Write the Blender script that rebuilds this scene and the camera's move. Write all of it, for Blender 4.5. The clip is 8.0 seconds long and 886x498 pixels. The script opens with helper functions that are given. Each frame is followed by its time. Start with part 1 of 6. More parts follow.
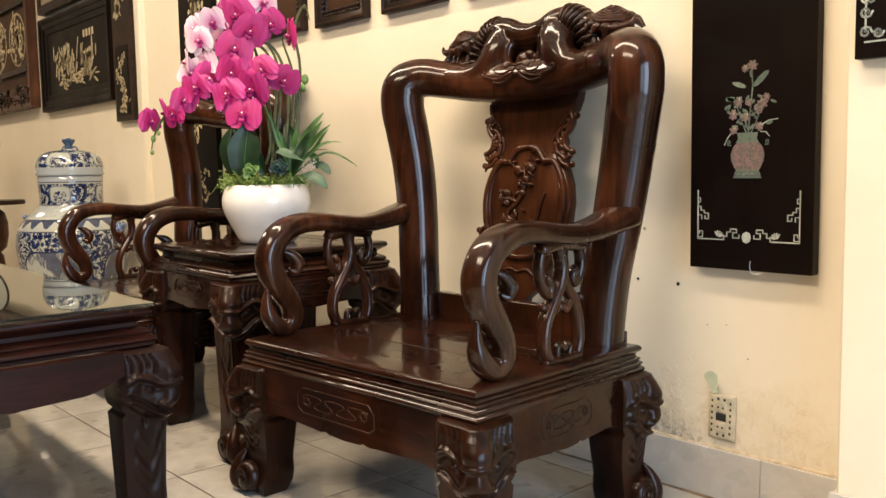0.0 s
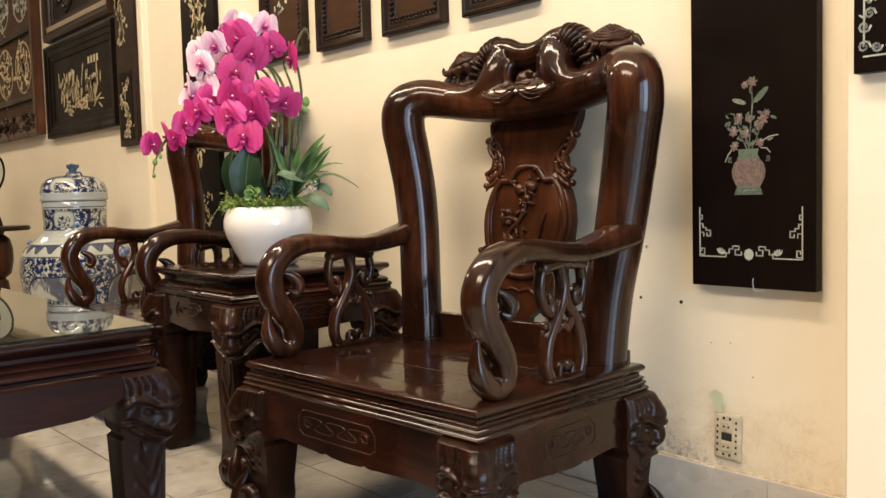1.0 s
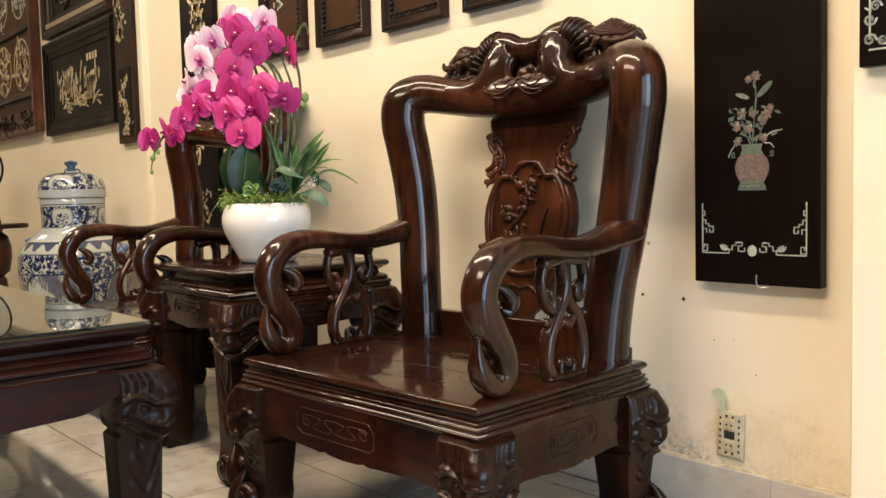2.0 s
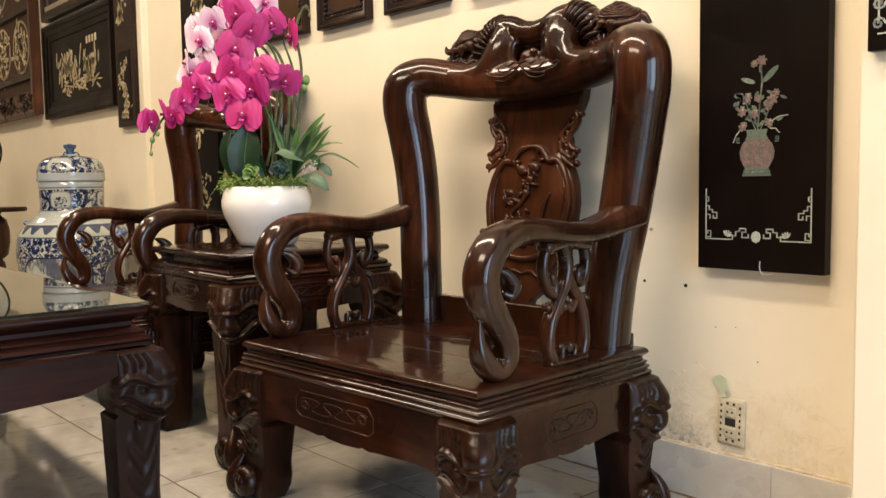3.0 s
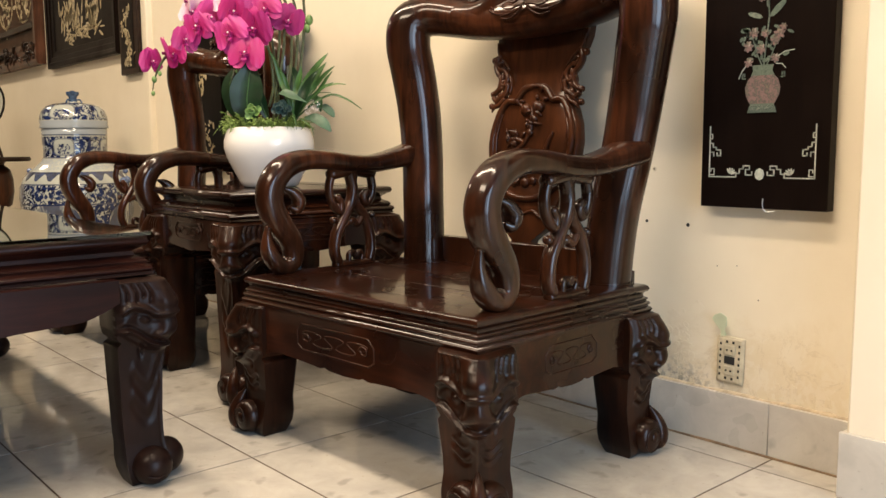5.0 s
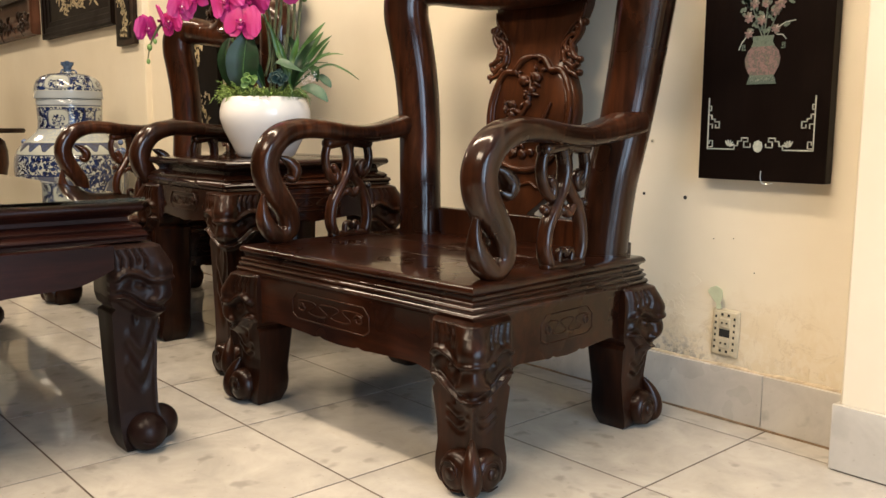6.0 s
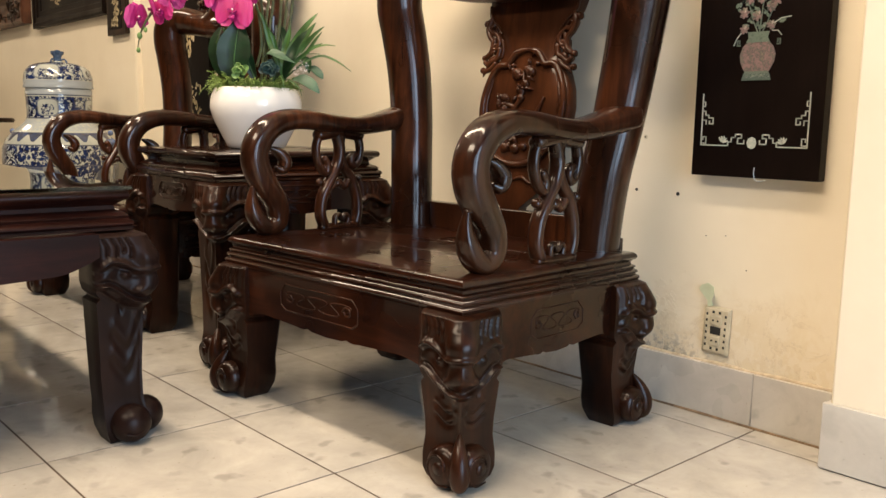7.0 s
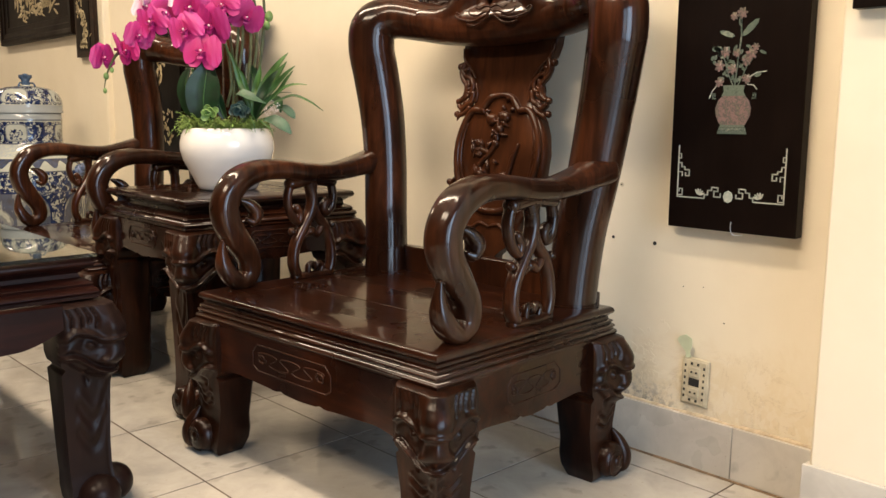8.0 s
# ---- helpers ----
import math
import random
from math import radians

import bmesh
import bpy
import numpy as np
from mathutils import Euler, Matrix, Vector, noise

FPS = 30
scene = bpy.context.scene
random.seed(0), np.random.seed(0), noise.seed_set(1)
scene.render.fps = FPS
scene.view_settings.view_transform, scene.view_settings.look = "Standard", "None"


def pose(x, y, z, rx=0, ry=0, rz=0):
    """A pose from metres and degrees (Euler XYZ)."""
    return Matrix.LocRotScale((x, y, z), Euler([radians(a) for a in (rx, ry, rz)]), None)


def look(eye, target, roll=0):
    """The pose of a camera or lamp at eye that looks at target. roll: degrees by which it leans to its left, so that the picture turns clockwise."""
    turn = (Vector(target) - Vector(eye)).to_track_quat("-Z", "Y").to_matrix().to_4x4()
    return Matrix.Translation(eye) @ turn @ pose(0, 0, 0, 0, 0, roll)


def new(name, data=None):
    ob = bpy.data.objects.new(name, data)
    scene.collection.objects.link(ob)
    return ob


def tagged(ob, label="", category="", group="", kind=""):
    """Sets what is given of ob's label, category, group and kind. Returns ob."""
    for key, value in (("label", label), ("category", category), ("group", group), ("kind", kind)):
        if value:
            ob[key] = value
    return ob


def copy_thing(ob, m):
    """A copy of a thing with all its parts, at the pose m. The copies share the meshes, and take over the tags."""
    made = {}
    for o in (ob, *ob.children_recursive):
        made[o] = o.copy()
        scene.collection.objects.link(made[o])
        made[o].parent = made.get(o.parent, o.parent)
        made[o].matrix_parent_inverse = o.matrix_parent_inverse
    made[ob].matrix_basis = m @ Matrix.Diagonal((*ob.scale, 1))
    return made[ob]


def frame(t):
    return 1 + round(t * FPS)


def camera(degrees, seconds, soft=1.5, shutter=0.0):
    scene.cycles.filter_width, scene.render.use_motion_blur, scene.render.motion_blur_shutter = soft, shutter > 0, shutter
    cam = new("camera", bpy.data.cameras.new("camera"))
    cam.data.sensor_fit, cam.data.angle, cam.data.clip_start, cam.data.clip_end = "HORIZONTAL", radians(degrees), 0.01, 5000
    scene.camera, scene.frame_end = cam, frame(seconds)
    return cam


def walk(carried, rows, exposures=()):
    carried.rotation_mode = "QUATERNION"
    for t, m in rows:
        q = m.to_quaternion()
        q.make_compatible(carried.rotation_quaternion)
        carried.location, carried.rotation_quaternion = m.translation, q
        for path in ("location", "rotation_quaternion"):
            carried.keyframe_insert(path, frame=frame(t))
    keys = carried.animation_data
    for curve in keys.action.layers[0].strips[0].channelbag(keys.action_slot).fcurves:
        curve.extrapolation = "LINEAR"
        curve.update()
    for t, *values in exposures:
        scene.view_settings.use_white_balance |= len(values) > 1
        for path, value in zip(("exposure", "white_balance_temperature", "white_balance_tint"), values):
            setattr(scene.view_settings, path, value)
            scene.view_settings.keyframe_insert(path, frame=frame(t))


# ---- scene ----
cam = camera(54.8, 8.0)
PATH = [
    (0, (1.721, -1.344, 0.798), (0.24, -0.013, 0.615), -1.0),
    (0.5, (1.72, -1.334, 0.789), (0.234, -0.003, 0.641), -1.0),
    (1, (1.723, -1.33, 0.787), (0.23, -0.005, 0.66), -1.5),
    (1.5, (1.718, -1.323, 0.783), (0.225, 0.001, 0.659), -1.5),
    (3, (1.694, -1.312, 0.763), (0.204, 0.013, 0.611), -0.9),
    (3.5, (1.697, -1.312, 0.75), (0.208, 0.013, 0.583), -0.4),
    (4, (1.7, -1.31, 0.733), (0.212, 0.014, 0.547), 0.0),
    (4.5, (1.701, -1.311, 0.716), (0.212, 0.008, 0.513), -0.1),
    (5, (1.701, -1.311, 0.698), (0.21, 0.0, 0.463), -0.4),
    (6.3, (1.698, -1.306, 0.673), (0.218, 0.008, 0.386), 0.4),
    (6.5, (1.699, -1.303, 0.672), (0.217, 0.012, 0.394), 0.6),
    (7, (1.688, -1.296, 0.663), (0.221, 0.032, 0.376), 1.0),
    (7.5, (1.674, -1.274, 0.674), (0.219, 0.064, 0.37), 1.0),
    (8, (1.659, -1.25, 0.8), (0.223, 0.108, 0.495), 0.4),
]
walk(cam, [(t, look(eye, target, roll)) for t, eye, target, roll in PATH], [(0.0, 0.08), (1.0, 0.0), (8.0, 0.0)])

# ---- world, lamps ----
world = bpy.data.worlds.new("world")
scene.world = world
world.use_nodes = True
sky = world.node_tree.nodes.new("ShaderNodeTexSky")
sky.sky_type, sky.sun_disc = "NISHITA", False
sky.sun_elevation, sky.sun_rotation = radians(40), radians(120)
world.node_tree.links.new(sky.outputs[0], world.node_tree.nodes["Background"].inputs[0])
world.node_tree.nodes["Background"].inputs[1].default_value = 0.1
scene.view_settings.exposure = 0.0


def area_lamp(name, eye, target, w, h, power, colour):
    d = bpy.data.lights.new(name, "AREA")
    d.shape, d.size, d.size_y, d.energy, d.color = "RECTANGLE", w, h, power, colour
    ob = new(name, d)
    ob.matrix_world = look(eye, target)
    return ob


WARM = (1.0, 0.805, 0.59)
area_lamp("ceiling_lamp_light", (-0.5, -0.85, 3.25), (-0.5, -0.85, 0), 4.6, 0.22, 168, WARM)
# Added fill from the open side of the room; no known lamp.
area_lamp("ceiling_lamp_light", (0.40, -2.95, 3.25), (0.40, -2.95, 0), 2.6, 0.9, 178, WARM)
# Added to brighten the far left end; no known lamp.
area_lamp("ceiling_lamp_light", (-5.8, -1.0, 3.25), (-5.8, -1.0, 0), 1.3, 0.35, 58, WARM)
for y, power in ((-0.62, 88), (-1.92, 34)):
    area_lamp("doorway_daylight", (4.12, y, 1.2), (0, y + 0.25, 0.9), 1.1, 2.2, power, (0.55, 0.75, 1.0))


# ---- materials ----
def material(name):
    m = bpy.data.materials.new(name)
    m.use_nodes = True
    nt = m.node_tree
    return m, nt, nt.nodes["Principled BSDF"]


def node(nt, kind, **inputs):
    n = nt.nodes.new(kind)
    for k, v in inputs.items():
        n.inputs[k.replace("_", " ")].default_value = v
    return n


def ramp(nt, fac, stops, mode="LINEAR"):
    n = nt.nodes.new("ShaderNodeValToRGB")
    n.color_ramp.interpolation = mode
    els = n.color_ramp.elements
    while len(els) < len(stops):
        els.new(0.5)
    for e, (p, c) in zip(els, stops):
        e.position, e.color = p, (*c, 1) if len(c) == 3 else c
    nt.links.new(fac, n.inputs[0])
    return n.outputs[0]


def coords(nt, scale=(1, 1, 1), rot=(0, 0, 0)):
    tc = nt.nodes.new("ShaderNodeTexCoord")
    mp = nt.nodes.new("ShaderNodeMapping")
    mp.inputs["Scale"].default_value, mp.inputs["Rotation"].default_value = scale, rot
    nt.links.new(tc.outputs["Object"], mp.inputs[0])
    return mp.outputs[0]


def noise_tex(nt, vec, scale, detail=4.0, rough=0.55, distort=0.0):
    n = node(nt, "ShaderNodeTexNoise", Scale=scale, Detail=detail, Roughness=rough, Distortion=distort)
    nt.links.new(vec, n.inputs["Vector"])
    return n.outputs["Fac"]


def mix(nt, fac, a, b, blend="MIX"):
    n = nt.nodes.new("ShaderNodeMix")
    n.data_type, n.blend_type = "RGBA", blend
    for sock, v in ((n.inputs[0], fac), (n.inputs[6], a), (n.inputs[7], b)):
        if isinstance(v, (int, float)):
            sock.default_value = v
        elif isinstance(v, tuple):
            sock.default_value = (*v, 1)
        else:
            nt.links.new(v, sock)
    return n.outputs[2]


def calc(nt, op, a, b=0.0, c=0.0):
    n = nt.nodes.new("ShaderNodeMath")
    n.operation = op
    for sock, v in zip(n.inputs, (a, b, c)):
        if isinstance(v, (int, float)):
            sock.default_value = v
        else:
            nt.links.new(v, sock)
    return n.outputs[0]


def bump(nt, bsdf, height, strength=0.2, dist=0.002):
    n = node(nt, "ShaderNodeBump", Strength=strength, Distance=dist)
    nt.links.new(height, n.inputs["Height"])
    nt.links.new(n.outputs[0], bsdf.inputs["Normal"])


def wood(name, dark, light, rough=0.3, coat=0.6, axis=2, coat_rough=0.08):
    m, nt, b = material(name)
    s = [14, 14, 14]
    s[axis] = 1.6
    vec = coords(nt, s)
    g1 = noise_tex(nt, vec, 3.0, 6, 0.6, 0.8)
    g2 = noise_tex(nt, coords(nt), 5.0, 3, 0.5)
    fine = noise_tex(nt, coords(nt, [v * 5 for v in s]), 6.0, 3)
    fac = calc(nt, "MULTIPLY_ADD", g2, 0.5, calc(nt, "MULTIPLY", g1, 0.65))
    col = ramp(nt, fac, [(0.44, dark), (0.58, tuple(0.6 * a + 0.4 * b for a, b in zip(dark, light))), (0.74, light)])
    broad = ramp(nt, noise_tex(nt, coords(nt), 2.6, 3, 0.5), [(0.36, (0.75, 0.75, 0.75)), (0.6, (0, 0, 0))])
    col = mix(nt, broad, col, tuple(0.8 * a + 0.1 * b for a, b in zip(dark, light)))
    col = mix(nt, calc(nt, "MULTIPLY", fine, 0.35), col, tuple(c * 0.55 for c in dark))
    nt.links.new(col, b.inputs["Base Color"])
    nt.links.new(ramp(nt, g2, [(0.3, (rough * 0.8,) * 3), (0.75, (rough * 1.35,) * 3)]), b.inputs["Roughness"])
    b.inputs["Coat Weight"].default_value, b.inputs["Coat Roughness"].default_value = coat, coat_rough
    b.inputs["Specular IOR Level"].default_value = 0.06
    b.inputs["Coat IOR"].default_value = 1.42
    dents = noise_tex(nt, coords(nt), 32.0, 3, 0.5)
    bump(nt, b, calc(nt, "MULTIPLY_ADD", dents, 1.6, calc(nt, "MULTIPLY", fine, 0.3)), 0.13, 0.0018)
    return m


ROSEWOOD = wood("lacquered_rosewood", (0.0062, 0.0023, 0.0013), (0.080, 0.0240, 0.0092), 0.3, 0.80, 2, 0.11)
ROSEWOOD_X = wood("lacquered_rosewood_boards", (0.0075, 0.0025, 0.0015), (0.044, 0.0124, 0.0050), 0.28, 0.7, 0, 0.06)
ROSEWOOD_CARVED = wood("carved_rosewood", (0.0060, 0.0023, 0.0013), (0.060, 0.0182, 0.0074), 0.36, 0.36, 2, 0.19)
ROSEWOOD_RED = wood("reddish_rosewood", (0.017, 0.0056, 0.0026), (0.090, 0.029, 0.0105), 0.32, 0.55, 2, 0.12)
TABLEWOOD = wood("dull_rosewood", (0.010, 0.0032, 0.0026), (0.034, 0.0092, 0.0058), 0.40, 0.16, 1, 0.2)
TABLELEG = wood("worn_rosewood", (0.010, 0.0048, 0.004), (0.026, 0.0115, 0.008), 0.42, 0.16, 2, 0.25)
FRAMEWOOD = wood("dark_frame_wood", (0.011, 0.0065, 0.0042), (0.046, 0.023, 0.0135), 0.4, 0.3, 0, 0.2)
LACQUER = wood("black_brown_lacquer", (0.0048, 0.0028, 0.0023), (0.010, 0.0055, 0.004), 0.38, 0.1, 2, 0.2)
PANELBROWN = wood("brown_panel_wood", (0.040, 0.020, 0.011), (0.082, 0.040, 0.021), 0.5, 0.1, 0, 0.3)


def plain(name, colour, rough=0.5, metal=0.0, var=0.15, scale=30.0, **more):
    m, nt, b = material(name)
    n = noise_tex(nt, coords(nt), scale, 4)
    lo, hi = tuple(c * (1 - var) for c in colour), tuple(min(1, c * (1 + var)) for c in colour)
    nt.links.new(ramp(nt, n, [(0.3, lo), (0.7, hi)]), b.inputs["Base Color"])
    b.inputs["Roughness"].default_value, b.inputs["Metallic"].default_value = rough, metal
    for k, v in more.items():
        b.inputs[k.replace("_", " ")].default_value = v
    return m


def wall_paint():
    m, nt, b = material("cream_wall_paint")
    vec = coords(nt)
    big = noise_tex(nt, vec, 1.3, 5, 0.6)
    small = noise_tex(nt, vec, 22, 5, 0.6)
    col = ramp(nt, big, [(0.3, (0.70, 0.63, 0.49)), (0.7, (0.80, 0.735, 0.60))])
    col = mix(nt, calc(nt, "MULTIPLY", small, 0.18), col, (0.64, 0.54, 0.39))
    # damp patch near the floor with peeling skin
    sep = nt.nodes.new("ShaderNodeSeparateXYZ")
    nt.links.new(vec, sep.inputs[0])
    edge = noise_tex(nt, vec, 7.0, 6, 0.65, 0.6)
    hgt = calc(nt, "ADD", sep.outputs["Z"], calc(nt, "MULTIPLY", calc(nt, "SUBTRACT", edge, 0.5), 0.42))
    wet = calc(nt, "LESS_THAN", sep.outputs["X"], 0.985)
    damp = calc(nt, "MULTIPLY", wet, ramp(nt, hgt, [(0.16, (1, 1, 1)), (0.30, (0, 0, 0))]))
    col = mix(nt, calc(nt, "MULTIPLY", damp, 0.34), col, (0.56, 0.42, 0.21))
    bare = calc(nt, "MULTIPLY", damp, ramp(nt, noise_tex(nt, vec, 17.0, 6, 0.7, 0.8), [(0.50, (0, 0, 0)), (0.56, (1, 1, 1))]))
    col = mix(nt, calc(nt, "MULTIPLY", bare, 0.26), col, (0.80, 0.76, 0.68))
    rust = ramp(nt, calc(nt, "ABSOLUTE", calc(nt, "SUBTRACT", noise_tex(nt, vec, 6.0, 8, 0.7, 1.0), 0.5)), [(0.0, (1, 1, 1)), (0.014, (0, 0, 0))])
    col = mix(nt, calc(nt, "MULTIPLY", calc(nt, "MULTIPLY", rust, damp), 0.28), col, (0.34, 0.24, 0.13))
    crumb = noise_tex(nt, vec, 60.0, 5, 0.7)
    near = ramp(nt, calc(nt, "ABSOLUTE", calc(nt, "SUBTRACT", sep.outputs["X"], 0.53)), [(0.0, (1, 1, 1)), (0.2, (0, 0, 0))])
    low = ramp(nt, sep.outputs["Z"], [(0.12, (1, 1, 1)), (0.2, (0, 0, 0))])
    mould = calc(nt, "MULTIPLY", calc(nt, "MULTIPLY", near, low), ramp(nt, crumb, [(0.5, (0, 0, 0)), (0.6, (1, 1, 1))]))
    col = mix(nt, calc(nt, "MULTIPLY", mould, 0.9), col, (0.18, 0.17, 0.16))
    nt.links.new(col, b.inputs["Base Color"])
    b.inputs["Roughness"].default_value = 0.62
    flake = ramp(nt, noise_tex(nt, vec, 9.0, 5, 0.62, 0.5), [(0.46, (0, 0, 0)), (0.54, (1, 1, 1))])
    hh = calc(nt, "ADD", calc(nt, "MULTIPLY", small, 0.15), calc(nt, "MULTIPLY", flake, calc(nt, "MULTIPLY", damp, calc(nt, "MULTIPLY_ADD", calc(nt, "LESS_THAN", sep.outputs["X"], 0.66), 0.8, 0.2))))
    bump(nt, b, hh, 0.34, 0.0035)
    return m


def tile_stone(name, bright, dark, rough):
    m, nt, b = material(name)
    vec = coords(nt)
    info = nt.nodes.new("ShaderNodeObjectInfo")
    off = nt.nodes.new("ShaderNodeVectorMath")
    off.operation = "ADD"
    comb = nt.nodes.new("ShaderNodeCombineXYZ")
    for i in range(3):
        nt.links.new(calc(nt, "MULTIPLY", info.outputs["Random"], 37.0 + 11 * i), comb.inputs[i])
    nt.links.new(vec, off.inputs[0])
    nt.links.new(comb.outputs[0], off.inputs[1])
    v = off.outputs[0]
    cloud = noise_tex(nt, v, 7.0, 5, 0.6, 0.5)
    vor = node(nt, "ShaderNodeTexVoronoi", Scale=16.0)
    bent = nt.nodes.new("ShaderNodeTexNoise")
    bent.inputs["Scale"].default_value = 22.0
    nt.links.new(v, bent.inputs["Vector"])
    sc = nt.nodes.new("ShaderNodeVectorMath")
    sc.operation = "MULTIPLY_ADD"
    sc.inputs[1].default_value = (0.07, 0.07, 0.07)
    nt.links.new(bent.outputs["Color"], sc.inputs[0])
    nt.links.new(v, sc.inputs[2])
    nt.links.new(sc.outputs[0], vor.inputs["Vector"])
    chip = ramp(nt, vor.outputs["Distance"], [(0.16, (1, 1, 1)), (0.36, (0, 0, 0))])
    pick = ramp(nt, vor.outputs["Color"], [(0.50, (0, 0, 0)), (0.62, (1, 1, 1))])
    col = ramp(nt, cloud, [(0.30, dark), (0.50, tuple(0.45 * a + 0.55 * b for a, b in zip(dark, bright))), (0.66, bright)])
    vein = ramp(nt, calc(nt, "ABSOLUTE", calc(nt, "SUBTRACT", noise_tex(nt, v, 4.0, 7, 0.62, 1.2), 0.5)), [(0.0, (1, 1, 1)), (0.035, (0, 0, 0))])
    col = mix(nt, calc(nt, "MULTIPLY", vein, 0.09), col, tuple(c * 0.7 for c in dark))
    col = mix(nt, calc(nt, "MULTIPLY", calc(nt, "MULTIPLY", chip, pick), 0.55), col, tuple(c * 0.62 for c in dark))
    speck = ramp(nt, noise_tex(nt, v, 95.0, 2, 0.5), [(0.70, (0, 0, 0)), (0.76, (1, 1, 1))])
    col = mix(nt, calc(nt, "MULTIPLY", speck, 0.35), col, (0.20, 0.15, 0.10))
    tint = calc(nt, "MULTIPLY_ADD", info.outputs["Random"], 0.10, 0.0)
    col = mix(nt, tint, col, (0.40, 0.36, 0.30))
    nt.links.new(col, b.inputs["Base Color"])
    nt.links.new(ramp(nt, noise_tex(nt, v, 3.0, 4), [(0.3, (rough * 0.7,) * 3), (0.7, (rough * 1.4,) * 3)]), b.inputs["Roughness"])
    return m


WALL = wall_paint()
TILE = tile_stone("glazed_marble_tile", (0.50, 0.465, 0.41), (0.36, 0.335, 0.295), 0.05)
SKIRT = tile_stone("grey_skirting_tile", (0.56, 0.535, 0.485), (0.42, 0.395, 0.36), 0.30)
GROUT = plain("dark_grout", (0.075, 0.047, 0.030), 0.9, var=0.4, scale=18)
# Dark colour of the added unseen walls, so the lacquer mirrors something dark.
DARKROOM = wood("dark_wood_panelling", (0.03, 0.018, 0.012), (0.09, 0.05, 0.03), 0.6, 0.0)
CEILING = plain("ceiling_paint", (0.78, 0.74, 0.66), 0.8)
PLASTER = plain("bare_plaster", (0.47, 0.39, 0.28), 0.85, var=0.25, scale=60)


# ---- mesh helpers ----
def finish(bm, name, mat, parent, label="", smooth=True, angle=62):
    bmesh.ops.recalc_face_normals(bm, faces=bm.faces)
    if smooth:
        flat = bm.faces.layers.int.get("flat")
        for f in bm.faces:
            f.smooth = not (flat and f[flat])
        lim = radians(angle)
        for e in bm.edges:
            if len(e.link_faces) == 2 and e.calc_face_angle(0) > lim:
                e.smooth = False
    me = bpy.data.meshes.new(name)
    bm.to_mesh(me)
    bm.free()
    for mm in mat if isinstance(mat, (list, tuple)) else (mat,):
        me.materials.append(mm)
    ob = new(name, me)
    if parent:
        ob.parent = parent
    if label:
        ob["label"] = label
    return ob


def part(name, bm, mat, parent, label="", smooth=True, angle=62):
    return finish(bm, name, mat, parent, label, smooth, angle)


def thing(name, m, label, category, group="", kind=""):
    ob = new(name)
    ob.matrix_world = m
    ob.empty_display_size = 0.1
    return tagged(ob, label, category, group, kind)


def box(bm, x0, x1, y0, y1, z0, z1, bev=0.0, seg=2):
    r = bmesh.ops.create_cube(bm, size=1.0, matrix=Matrix.Translation(((x0 + x1) / 2, (y0 + y1) / 2, (z0 + z1) / 2)) @ Matrix.Diagonal((x1 - x0, y1 - y0, z1 - z0, 1)))
    if bev:
        flat = bm.faces.layers.int.get("flat") or bm.faces.layers.int.new("flat")
        for f in {f for v in r["verts"] for f in v.link_faces}:
            f[flat] = 1
        es = list({e for v in r["verts"] for e in v.link_edges})
        done = bmesh.ops.bevel(bm, geom=es, offset=bev, segments=seg, affect="EDGES", profile=0.5)
        for f in done["faces"]:
            f[flat] = 0


def boxed(*a, **k):
    bm = bmesh.new()
    box(bm, *a, **k)
    return bm


def catmull(pts, n):
    pts = [Vector(p) for p in pts]
    out = []
    for i in range(len(pts) - 1):
        p0, p1, p2, p3 = pts[max(i - 1, 0)], pts[i], pts[i + 1], pts[min(i + 2, len(pts) - 1)]
        for k in range(n):
            t = k / n
            out.append(0.5 * (2 * p1 + (p2 - p0) * t + (2 * p0 - 5 * p1 + 4 * p2 - p3) * t * t + (3 * p1 - p0 - 3 * p2 + p3) * t ** 3))
    return out + [pts[-1]]


def skin(bm, rings, closed=False, caps=True):
    vr = [[bm.verts.new(p) for p in ring] for ring in rings]
    n = len(vr[0])
    pairs = list(zip(vr, vr[1:])) + ([(vr[-1], vr[0])] if closed else [])
    for a, b in pairs:
        for i in range(n):
            bm.faces.new((a[i], a[(i + 1) % n], b[(i + 1) % n], b[i]))
    if caps and not closed:
        bm.faces.new(list(reversed(vr[0])))
        bm.faces.new(vr[-1])


